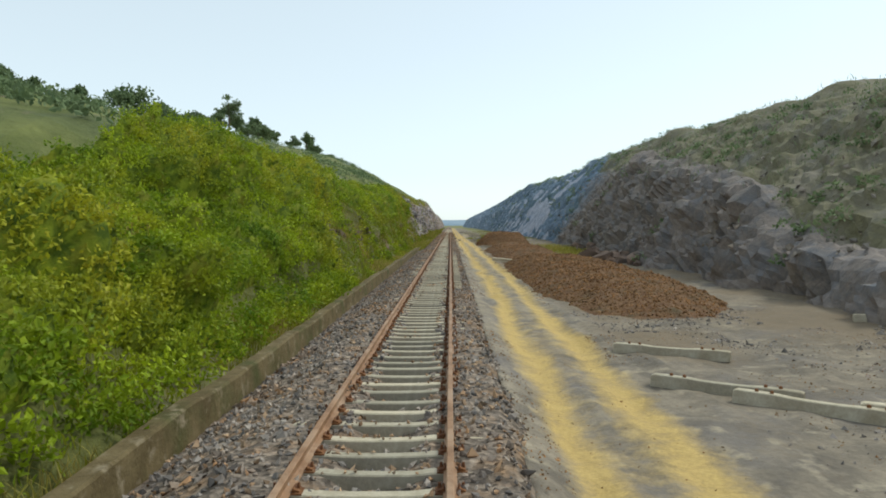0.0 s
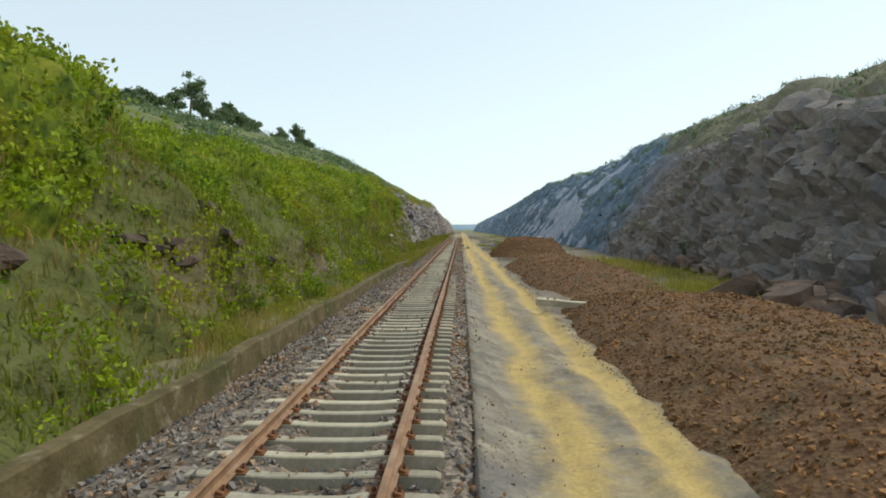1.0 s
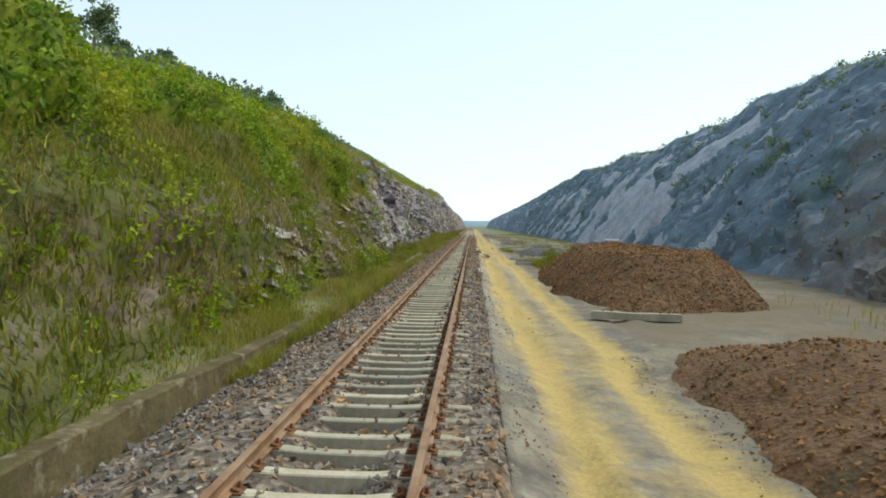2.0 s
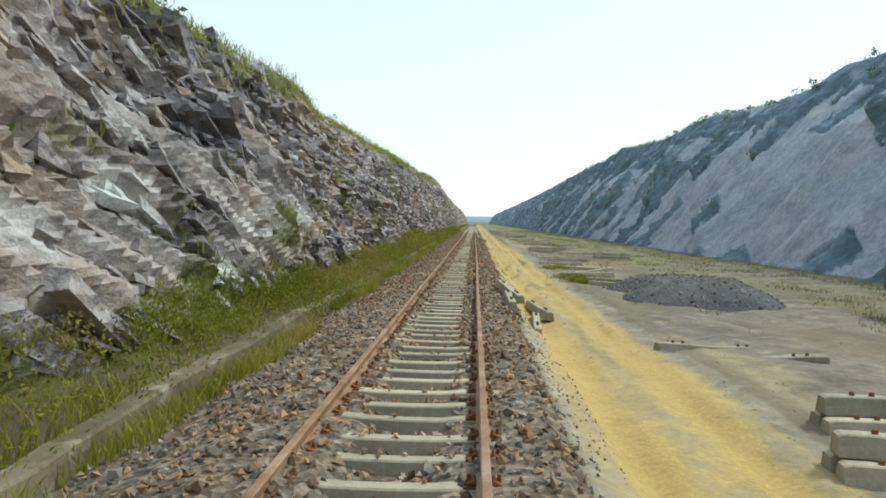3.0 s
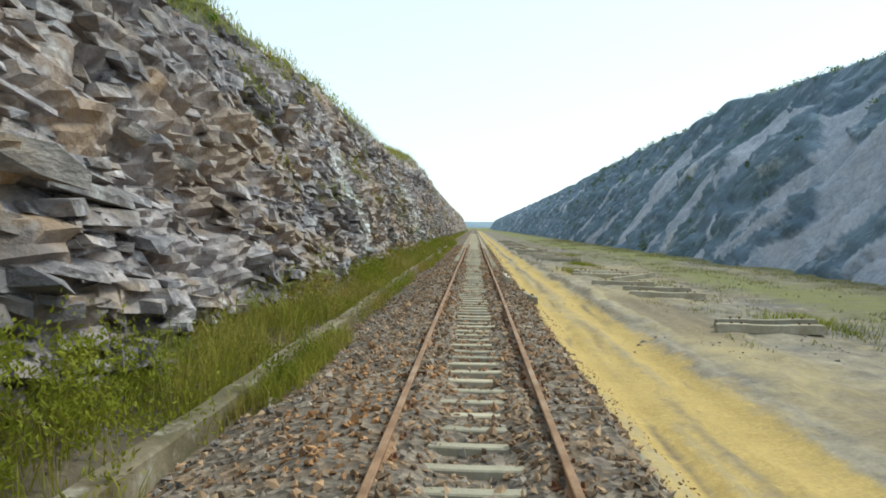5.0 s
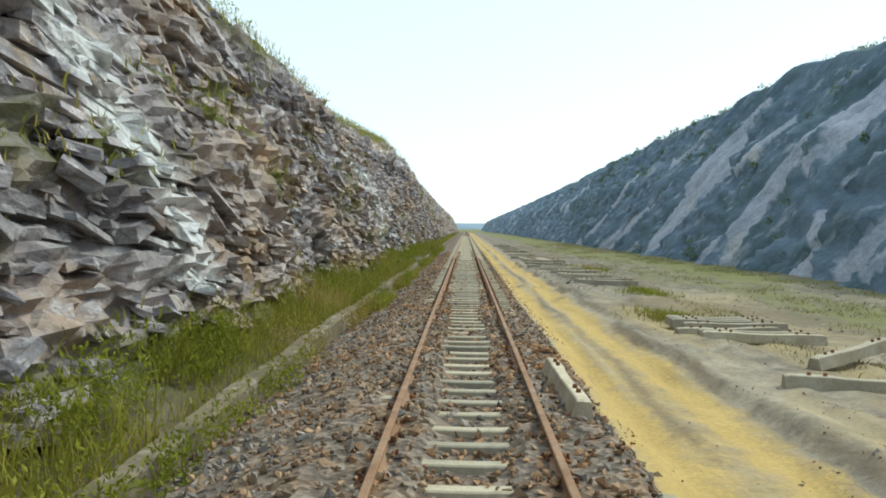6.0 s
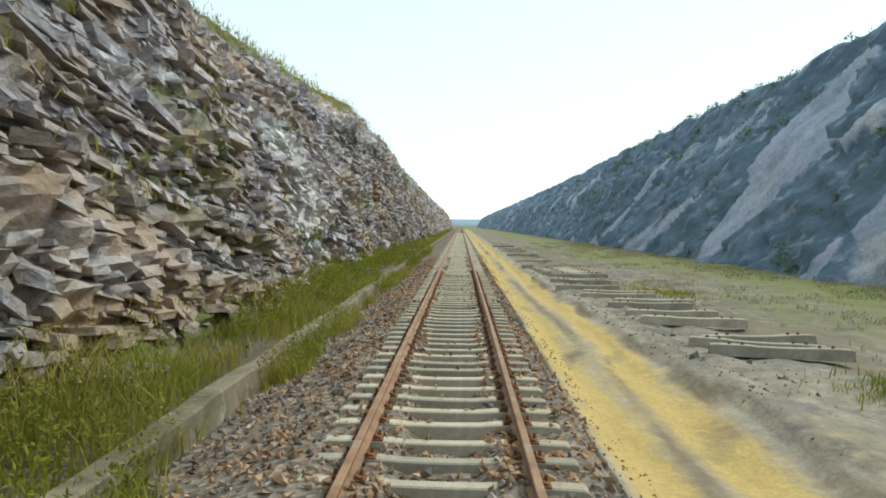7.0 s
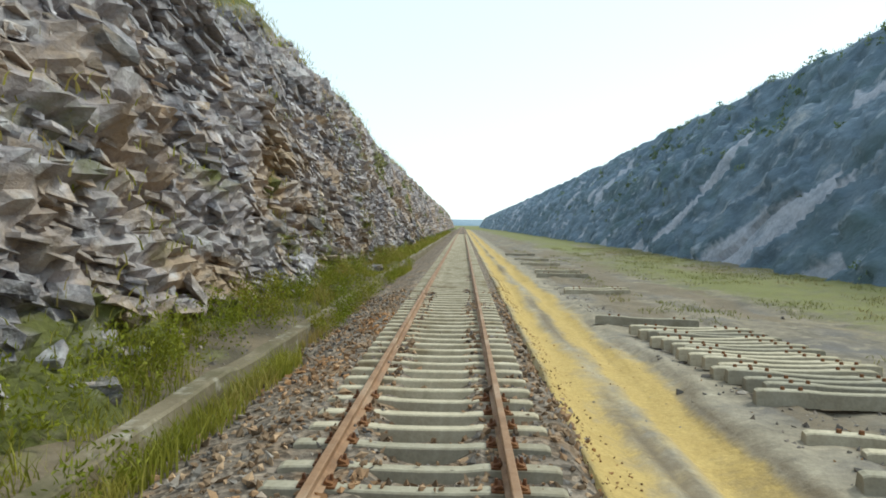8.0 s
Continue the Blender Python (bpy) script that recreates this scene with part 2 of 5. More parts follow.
# Darker concrete for sleeper sides: soil stain with shade painted into the colour.
STAINED_SHADED = surface("stained_shaded_concrete", [(0.30, 0.26, 0.19), (0.40, 0.36, 0.28), (0.24, 0.20, 0.13)], 3.0, bump=0.3, bump_scale=26, per_object=0.4)
WALL = surface("drain_concrete", [(0.18, 0.14, 0.085), (0.27, 0.22, 0.145), (0.12, 0.105, 0.055), (0.40, 0.355, 0.28)], 1.4, bump=0.5, bump_scale=12)
MOSSY = surface("mossy_concrete", [(0.11, 0.08, 0.035), (0.18, 0.135, 0.065), (0.075, 0.08, 0.025), (0.29, 0.235, 0.15)], 1.8, bump=0.6, bump_scale=10)
RUST = surface("rail_rust", [(0.24, 0.125, 0.058), (0.37, 0.21, 0.11), (0.44, 0.30, 0.195)], 2.5, roughness=0.7, bump=0.3, bump_scale=40, metal=0.1)
CLIP = surface("clip_rust", [(0.14, 0.06, 0.03), (0.26, 0.12, 0.05)], 6, roughness=0.8, bump=0.4, bump_scale=40)
LEAF = leafy(surface("shrub_leaf", [(0.12, 0.21, 0.013), (0.39, 0.48, 0.02), (0.47, 0.45, 0.035)], 0.6, roughness=0.55, bump=0, island=0.45, leaf=True))
GRASS = leafy(surface("grass_blade", [(0.24, 0.255, 0.03), (0.38, 0.355, 0.06), (0.50, 0.36, 0.14)], 0.8, roughness=0.65, bump=0, island=0.45, leaf=True))
BANK_GRASS = leafy(surface("bank_blade", [(0.17, 0.20, 0.016), (0.29, 0.305, 0.03), (0.42, 0.29, 0.10)], 0.45, roughness=0.65, bump=0, island=0.45, leaf=True))
# Paler, bluer leaf colours with some distance haze painted in.
FAR_LEAF = leafy(surface("far_leaf", [(0.14, 0.20, 0.095), (0.22, 0.28, 0.14)], 0.3, roughness=0.7, bump=0, island=0.4, leaf=True), 0.25)
DRY_GRASS = leafy(surface("dry_blade", [(0.20, 0.21, 0.06), (0.30, 0.285, 0.11), (0.40, 0.33, 0.17)], 0.5, roughness=0.7, bump=0, island=0.45, leaf=True))
BARK = surface("bark", [(0.12, 0.09, 0.07), (0.20, 0.16, 0.12)], 3, bump=0.4)


# ---- the lie of the land, along the line (y) ----
def bank_top(y):
    return np.interp(y, [-24.8, 0, 14.88, 21.08, 24.8, 29.76, 37.2, 44, 47.1, 52.1, 63.2, 93, 105.4, 130.2, 150, 167.4, 186, 200.9, 212, 226.9, 236.8, 246.8, 257.9, 290.2, 372, 558, 644.8],
                     [0.6, 1.1, 2.1, 2.4, 4.7, 5.2, 5.2, 5.7, 4.8, 4.7, 5.2, 6.0, 6.8, 7.7, 7.4, 7.9, 8.7, 8.4, 8.4, 9.0, 9.8, 10.5, 9.9, 9.1, 9.0, 8, 1])


def hill_crest(y):
    return np.interp(y, [-74.4, 0, 74.4, 104.2, 130.2, 153.8, 187.2, 234.4, 285.2, 396.8, 558], [6, 11, 16.2, 18.6, 21.2, 23.5, 25.4, 28, 25, 13, 9])


def right_top(y):
    return np.interp(y, [-24.8, 24.8, 42.2, 55.8, 74.4, 93, 115.3, 130.2, 138.9, 151.3, 164.9, 192.2, 205.8, 230.6, 248, 291.4, 359.6, 558, 868, 942.4],
                     [9, 10.2, 11.0, 11.6, 12.2, 13.2, 13.5, 14.2, 13.0, 13.7, 13.0, 14.7, 13.9, 15.6, 14.9, 15.0, 14.0, 13, 12, 2])


def right_foot(y):
    return np.interp(y, [-24.8, 22.32, 57, 111.6, 148.8, 992], [12.5, 13.0, 14.6, 16.3, 16.5, 17.5])


def left_wheel(y):
    return np.interp(y, [-12.4, 9.92, 34.7, 95.5, 130.2, 157.5, 186, 220.7, 322.4, 620], [2.3, 2.4, 2.65, 2.36, 2.25, 2.15, 2.04, 1.95, 2.1, 2.2])


def right_wheel(y):
    return np.interp(y, [-12.4, 9.92, 34.7, 95.5, 130.2, 157.5, 186, 220.7, 322.4, 620], [3.5, 3.6, 3.8, 3.8, 3.25, 3.3, 3.24, 3.0, 3.1, 3.2])


def road_edge(x, y):
    """The worn right edge of the road, where the floor steps up."""
    return right_wheel(y) + 0.55 + 0.22 * smooth_noise(np.stack([0 * x, y * 0.5, 0 * x], 1), 13) + 0.1 * smooth_noise(np.stack([x, y * 2.1, 0 * x], 1), 14)


def floor_height(x, y):
    """The floor of the cutting, with its wheel ruts and low ridges."""
    p = np.stack([x, y, 0 * x], 1)
    z = -0.56 + 0.05 * rough(p * 0.5, 3, 3) + 0.02 * rough(p * 2.2, 3, 5)
    for middle in (left_wheel(y), right_wheel(y)):
        wander = 0.12 * smooth_noise(np.stack([0 * x, y * 0.25, 0 * x], 1), 11)
        z -= 0.07 * np.exp(-((x - middle - wander) / 0.22) ** 2)
    z += 0.22 * np.clip((x - 9) / 7, 0, 1.5) + 0.25 * np.clip((-3.3 - x) / 1.2, 0, 1)
    z += (0.03 * rough(np.stack([x * 3, y * 0.8, 0 * x], 1), 3, 7) + 0.075 * np.abs(smooth_noise(np.stack([x * 3.4 + 0.25 * np.sin(y * 0.3), y * 0.16, 0 * x], 1), 17))) * ((x > 1.7) & (x < 5))
    z += 0.05 * rough(p * (1.4, 1.1, 1), 3, 8) * np.clip(x - 4.4, 0, 1)
    z += 0.11 * np.abs(smooth_noise(np.stack([x * 1.9 + 0.3 * np.sin(y * 0.4), y * 0.3, 0 * x], 1), 19)) * np.clip((x - 3.7) / 0.4, 0, 1) * np.clip((9 - x) / 2, 0, 1) * np.interp(y, [150, 176, 206, 216], [0, 1, 1, 0])
    z += 0.12 * np.interp(y, [158.7, 176.1, 217, 235.6], [0, 1, 1, 0]) * np.clip((x - road_edge(x, y)) / 0.16, 0, 1) * np.clip((9 - x) / 3, 0, 1)
    z += 0.27 * np.clip((2.15 - x) / 0.6, 0, 1) * (x > 1.4)
    z = np.where((x > -3.0) & (x < 1.48), z - 0.5, z)
    return z


# ---- ground: one sheet to the horizon ----
xs = np.concatenate([[-3000, -800, -200, -60, -20], np.concatenate([np.arange(-7, 1.3, 0.4), np.arange(1.3, 6, 0.13), np.arange(6, 18.6, 0.22)]), [30, 60, 200, 800, 3000]])
ys = np.concatenate([[-3000, -600, -150, -50, -20], np.arange(-10, 266, 0.35), np.arange(268, 410, 3), [446, 520, 620, 870, 1500, 4000]])
gx, gy = np.meshgrid(xs, ys)
px, py = gx.ravel(), gy.ravel()
inside = (np.abs(px) < 25) & (py > -37.2) & (py < 620)
pz = np.where(inside, floor_height(px, py), -0.6)
me = mesh_of("ground", np.stack([px, py, pz], 1), grid_faces(len(ys), len(xs)), SOIL, flat=False)
ragged = 0.16 * rough(np.stack([px, py * 0.35, 0 * px], 1), 3, 21)
track_wide = np.interp(py, [0, 55.8, 86.8, 173.6, 192.2], [0.44, 0.42, 0.52, 0.52, 0.42])
sand = np.maximum(np.exp(-((px - left_wheel(py) + ragged) / track_wide) ** 2), np.exp(-((px - right_wheel(py) + ragged) / track_wide) ** 2))
between = np.interp(py, [24.8, 86.8, 124, 173.6, 198.4, 248], [0.36, 0.45, 0.62, 0.62, 0.38, 0.16])
sand = np.maximum(sand, between * ((px > np.where(py < 129, left_wheel(py) - 0.3, 1.7)) & (px < right_wheel(py) + 0.5)))
streak = smooth_noise(np.stack([px * 3.4 + 0.25 * np.sin(py * 0.3), py * 0.16, 0 * px], 1), 17)
sand = sand - 0.38 * np.abs(streak) * np.interp(py, [74.4, 124, 173.6, 210.8], [0.5, 1.1, 1.1, 0.6]) + np.interp(py, [62, 99.2, 129, 138.9, 167.4, 179.8], [0.02, 0.14, 0.14, 0.24, 0.24, 0.14]) * np.clip((4.7 - px) / 0.7, 0, 1)
sand = sand * np.interp(py, [0, 49.6, 93, 117.8], [0.86, 0.82, 0.88, 0.98])
spread(me, "sand", sand * (py < 744) * (px > 1.4) * (px < np.where(py > 167.4, road_edge(px, py) + 0.1, 5.5)))
gp = np.stack([px, py, 0 * px], 1)
dust = np.interp(px, [1.4, 2.0, 3.9, 4.8], [0.62, 0.55, 0.45, 0]) * np.interp(py, [0, 74.4, 104.2, 124], [0.4, 0.55, 0.95, 1])
dust = np.maximum(dust, np.interp(px, [3.6, 4.2, 9, 13], [0, 0.42, 0.32, 0]) * np.interp(py, [104.2, 114.1, 129, 138.9, 161.2, 186, 198.4, 208.3], [0, 0.8, 0.3, 0.2, 0.6, 0.9, 0.7, 0.2]) + 0.25 * smooth_noise(gp * (0.5, 0.12, 0), 23))
spread(me, "dust", dust * inside * (px > 1.2))
clods = (0.55 + 0.4 * smooth_noise(gp * (2.5, 0.6, 0), 35)) * np.exp(-((px - road_edge(px, py) - 0.1) / 0.19) ** 2) * np.interp(py, [158.7, 176.1, 217, 235.6], [0, 1, 1, 0.2])
clods = np.maximum(clods, np.interp(py, [173.6, 192.2], [0.5, 0.75]) * np.exp(-((px - (left_wheel(py) + right_wheel(py)) / 2 - 0.1 * smooth_noise(gp * (0, 0.4, 0), 27)) / 0.16) ** 2) * np.clip(np.interp(py, [173.6, 192.2], [0.3, 0.7]) + 1.5 * smooth_noise(gp * (0, 0.22, 0), 25), 0, 1) * np.interp(py, [0, 12.4, 49.6, 111.6], [1, 1, 0.6, 1]))
clods = np.maximum(clods, np.clip(smooth_noise(gp * (0.7, 0.16, 0), 29) * 1.9 - 0.2, 0, 0.6) * (px > 4.4) * (py > 104.2))
clods = np.maximum(clods, np.clip(0.58 + 0.5 * smooth_noise(gp * (0.5, 0.5, 0), 30), 0, 0.75) * np.interp(px, [4.0, 5.0], [0, 1]) * (py < 111.6) * np.interp(py, [11.16, 16.12], [0.45, 1]))
# Darker brown along the troughs between the road's low ridges.
line = np.exp(-(streak / 0.1) ** 2) * np.clip(0.55 + 0.6 * smooth_noise(gp * (0.9, 0.3, 0), 36), 0, 0.8) * np.interp(py, [119, 131.4, 204.6, 220.7], [0, 1, 0.9, 0.3]) * (px > 1.85) * (px < 4.3)
clods = np.maximum(clods, 1.1 * line)
clods = np.maximum(clods, np.clip(0.75 + 0.3 * smooth_noise(gp * (1.1, 0.5, 0), 37), 0, 1) * (px < -2.9) * np.interp(py, [88, 104], [0, 1]))
clods = np.maximum(clods, 0.85 * np.exp(-((px - 8.0) / 2.3) ** 2 - ((py - 148) / 5.5) ** 2) + 0.3 * smooth_noise(gp * (0.9, 0.4, 0), 38) * (px > 4.5) * (py > 112))
spread(me, "clods", clods * inside)
# Darker ground left of the drain wall, from y = 100 on.
spread(me, "dark_verge", np.clip(0.7 + 0.7 * smooth_noise(gp * (1.6, 0.7, 0), 39), 0, 1) * (px < -2.9) * np.interp(py, [100, 112], [0, 1]) * inside)
yellow = np.maximum(0, np.interp(px, [3.8, 4.4, 7.5, 12], [0, 0.45, 0.42, 0.1]) * np.interp(py, [112, 118, 130, 145, 170, 188.5, 197.2, 203.4], [0, 0.8, 0.5, 0.75, 0.7, 1, 1, 0]) + 0.3 * smooth_noise(gp * (0.6, 0.2, 0), 31) * (px > 4))
spread(me, "yellow", yellow * inside)
turf = np.clip((px - 6) / 5, 0, 1) * (np.interp(py, [24.8, 111.6, 136.4, 200, 372], [0, 0.1, 0.36, 0.5, 0.75]) + 0.3 * smooth_noise(gp * (0.35, 0.1, 0), 34))
turf = np.maximum(turf, (np.interp(py, [80, 105], [0.6, 0.12]) + 0.35 * smooth_noise(np.stack([px, py * 0.4, 0 * px], 1), 33)) * (px < -3.0))
turf = np.where(inside, turf, 0.9)
spread(me, "turf", turf)
tagged(new("ground", me), "grey stony floor of the cutting with ochre sandy wheel ruts", "ground", kind="structure")

# ---- slopes of the cutting ----
def slope(name, ys, profile, columns, jag, material, label, category="rock face", spare=None, flat=True):
    """A slope swept along the line: profile(y) gives the corners of its section, jag(p) how far the rock juts at points p."""
    rows = []
    for y in ys:
        c = np.array(profile(y), float)
        s = np.concatenate([[0], np.cumsum(np.hypot(*np.diff(c, axis=0).T))])
        k = np.linspace(0, s[-1], columns)
        rows.append(np.stack([np.interp(k, s, c[:, 0]), np.full(columns, y), np.interp(k, s, c[:, 1])], 1))
    p = np.array(rows)
    across = np.gradient(p, axis=1)
    normal = np.stack([across[..., 2], 0 * across[..., 0], -across[..., 0]], -1)
    normal /= np.linalg.norm(normal, axis=-1)[..., None] + 1e-9
    normal *= np.where(normal[..., 2:3] < 0, -1, 1)
    q = p.reshape(-1, 3)
    q = q + normal.reshape(-1, 3) * jag(q)[:, None]
    me = mesh_of(name, q, grid_faces(len(ys), columns), material, flat)
    if spare:
        for key, value in spare(p.reshape(-1, 3)).items():
            spread(me, key, value)
    return tagged(new(name, me), label, category, kind="structure"), q.reshape(p.shape)


def beds(p, lean, thick, width, seed):
    """Bedded rock: for each point a random number of its block, its height within the bed, and a second random number."""
    c, s = math.cos(radians(lean)), math.sin(radians(lean))
    along = p[:, 1] * c + p[:, 2] * s + 0.3 * smooth_noise(p * 0.8, seed + 1)
    across = (p[:, 2] * c - p[:, 1] * s + 0.5 * smooth_noise(p * 0.22, seed + 2) + 0.10 * smooth_noise(p * 1.1, seed + 3)) / thick
    bed = np.floor(across)
    wide = width * (0.5 + 1.1 * chance(bed, bed * 0, bed * 0, seed))
    block = np.floor(along / wide + 19 * chance(bed, bed * 0 + 3, bed * 0, seed))
    return chance(bed, block, bed * 0, seed + 7), across - bed, chance(bed, block, bed * 0 + 1, seed + 8)


def ledge(up, back):
    """The face of one bed, upright and then stepping back at its top."""
    return np.where(up < 1 - back, up / (1 - back), (1 - up) / back) - 0.5


def great_slabs(p):
    """Where the left face is of large slanting slabs."""
    return np.clip((130 - p[:, 1]) / 5, 0, 1) * np.clip((p[:, 1] - 104) / 4, 0, 1)


def left_jag(p):
    one, up, other = beds(p, -9, 0.95, 2.9, 31)
    two, up2, four = beds(p, -11, 0.31, 1.1, 41)
    great, up3, five = beds(p, -23, 1.5, 6.5, 51)
    thin, up4, _ = beds(p, -23, 0.5, 2.4, 53)
    rock = np.clip((p[:, 1] - 86) / 18 + 0.5 * smooth_noise(p * 0.3, 5), 0, 1) * np.clip((bank_top(p[:, 1]) + 0.6 - 0.9 * great_slabs(p) - p[:, 2]) / 2.0, 0.12, 1)
    rock = rock * np.clip((p[:, 2] + 0.5) / 1.2, 0.2, 1)
    level = 0.34 * (one - 0.5) + (0.16 + 0.26 * other) * ledge(up, 0.25) + 0.34 * (two - 0.5) + (0.08 + 0.16 * four) * ledge(up2, 0.3)
    slanting = 0.75 * (great - 0.5) + (0.1 + 0.35 * five) * ledge(up3, 0.2) + 0.24 * (thin - 0.5) + 0.2 * ledge(up4, 0.25)
    k = great_slabs(p)
    jut = k * slanting + (1 - k) * level
    return rock * (jut + (0.10 - 0.05 * k) * rough(p * (2.4, 1.6, 3.4), 3, 34)) + 0.5 * rough(p * (0.3, 0.22, 0.4), 3, 9) + (1 - rock) * 0.2 * rough(p * 0.9, 3, 12)


def left_section(y):
    top = float(bank_top(y))
    foot = float(np.interp(y, [0, 74.4, 105.4, 148.8], [-3.9, -4.1, -4.4, -4.5]))
    mid = np.interp(y, [68.2, 111.6], [0.42, 0.5])
    return [(foot + 0.5, -1.0), (foot, -0.35), (foot - 1.1 + 0.3 * mid, top * mid * 0.9), (-6.6, top * 0.78), (-8.3, top), (-10.5, top + 0.9)]


near_rows = np.concatenate([np.arange(-17, 79, 0.27), np.arange(79, 255, 0.19), np.arange(255, 322, 0.5), np.arange(322, 657, 3.6)])
blended(ROCK_LEFT, "dark_bed", [(0.125, 0.112, 0.115), (0.21, 0.185, 0.185)], 2.6, 0.35)
blended(ROCK_LEFT, "brown_bed", [(0.36, 0.24, 0.14), (0.50, 0.37, 0.25)], 1.9, 0.35)
blended(ROCK_LEFT, "pale", [(0.48, 0.44, 0.42), (0.78, 0.735, 0.70)], 2.2, 0.3)
blended(ROCK_LEFT, "earth", [(0.13, 0.095, 0.055), (0.27, 0.20, 0.13)], 1.5, 0.3)
ROCK_LEFT_MIX = blended(ROCK_LEFT, "turf", [(0.08, 0.10, 0.02), (0.18, 0.17, 0.06)], 1.2)


def left_cover(p):
    y, z = p[:, 1], p[:, 2]
    top = bank_top(y)
    shrub = np.interp(y, [22.32, 37.2, 47.1, 74.4, 109.1, 121.5], [0.9, 0.8, 0.45, 0.4, 0.3, 0.0]) + 0.35 * smooth_noise(p * 0.35, 331) + np.interp(y, [24.8, 34.7, 74.4, 117.8], [0, 0.4, 0.4, 0]) * (z > 0.5 * top)
    upper = np.clip((z / top - np.interp(y, [74.4, 93, 109.1, 129, 136.4, 186, 248], [0.25, 0.45, 0.64, 0.7, 0.78, 0.84, 0.88])) / 0.12, 0, 1) * 0.7
    washed = 1.7 * np.exp(-((y - 183 - 0.5 * (4.5 - z)) / 0.75) ** 2) * (z > 0.8) * (z < 5.2) + 0.8 * np.exp(-((y - 211.4 - 0.6 * (4 - z)) / 2.7) ** 2) * (z > 0.2) * (z < 5.5)
    washed += 0.25 * np.exp(-((y - 143.8) / 6) ** 2) * (z > 2) * (z < 5) + 0.2 * np.exp(-((y - 157.5) / 5) ** 2) * (z < 3.5)
    tone, _, tone2 = beds(p, -10, 0.62, 1.9, 45)
    patch = 0.5 * smooth_noise(p * (0.3, 0.16, 0.3), 47)
    washed += great_slabs(p) * np.where(tone > 0.4, 0.46, 0.0) * np.clip((0.5 * top - z) / 0.6, 0, 1)
    shrub = shrub * np.where((y > 76.9) & (z < 0.5 * top), np.interp(y, [74.4, 84.3, 104, 112], [1, 0.5, 0.3, 0.05]), 1)
    return {"dark_bed": np.where(tone < 0.35, 0.62, 0.08) + np.interp(y, [104, 110, 116, 126.5, 133.9, 158.7, 180, 188, 195, 198, 206, 210, 230], [0, 0.1, 0.05, 0, 0.06, 0.08, -0.05, -0.15, -0.1, 0.15, 0.15, -0.25, -0.3]) + patch + 0.25 * (z / top - 0.5), "brown_bed": np.where(tone2 < 0.3, 0.36, 0.0) - patch - 0.2 * (z / top - 0.4) + np.interp(y, [82, 103, 110], [0.55, 0.45, 0]) + np.interp(y, [184, 188, 196, 201], [0, 0.4, 0.35, 0.05]) * (z < 4.5), "turf": np.maximum(np.maximum(shrub, 0.66 * np.clip(smooth_noise(p * (0.5, 0.35, 0.7), 321) * 3 - 0.3, 0, 1)), np.maximum(upper, 0.7 * np.clip((0.6 - z) / 0.4, 0, 1))), "pale": washed * 0.75 + np.where(tone2 > 0.82, 0.34, 0), "earth": np.interp(y, [24.8, 74.4, 81.8, 101.7, 111.6], [0.75, 0.6, 0.72, 0.65, 0])}


cliff_left, left_points = slope("cliff_left", near_rows, left_section, 100, left_jag, ROCK_LEFT_MIX, "broken grey and brown bedded rock face with grass on its ledges", spare=left_cover, flat=True)
cliff_left.data.polygons.foreach_set("use_smooth", np.repeat(near_rows[:-1] < 106, 99))


def hill_section(y):
    top, crest = float(bank_top(y)), float(hill_crest(y))
    crest = max(crest, top + 1.5)
    return [(-9.6, top - 0.6), (-13, top + (crest - top) * float(np.interp(y, [60, 112, 140, 165], [0.22, 0.24, 0.16, 0.11]))), (-30, top + (crest - top) * 0.68), (-50, crest), (-90, crest - 2), (-160, -4)]


tagged(slope("hill_left", np.concatenate([np.arange(-74, 322, 1.8), np.arange(322, 670, 12)]), hill_section, 70,
             lambda p: 0.5 * rough(p * 0.12, 4, 51), EARTH, "green and brown hillside of grass and scrub above the cutting", "hill")[0])


def smooth_slabs(p):
    """Where the right face is bare smooth slab (1) and where rough and overgrown (0), with the numbers of its large and small slabs and the height within them."""
    warp = p + np.stack([0 * p[:, 0], 3.0 * smooth_noise(p * 0.08, 64) + 0.5 * smooth_noise(p * 0.5, 69), 3.0 * smooth_noise(p * 0.08, 65) + 0.4 * smooth_noise(p * 0.5, 70)], 1)
    one, up, other = beds(warp, -47, 3.6, 8.0, 61)
    two, up2, _ = beds(warp, -47, 1.3, 6.0, 68)
    bare = np.interp(p[:, 1], [104.2, 124, 161.2, 229.4, 266.6, 372], [0.22, 0.40, 0.42, 0.38, 0.2, 0.15]) * np.interp(p[:, 2] / right_top(p[:, 1]), [0.45, 0.7, 0.92], [1.0, 0.75, 0.25])
    return np.where((one < bare) | (two < bare * 0.35), 1.0, 0.0), one, two, up, up2


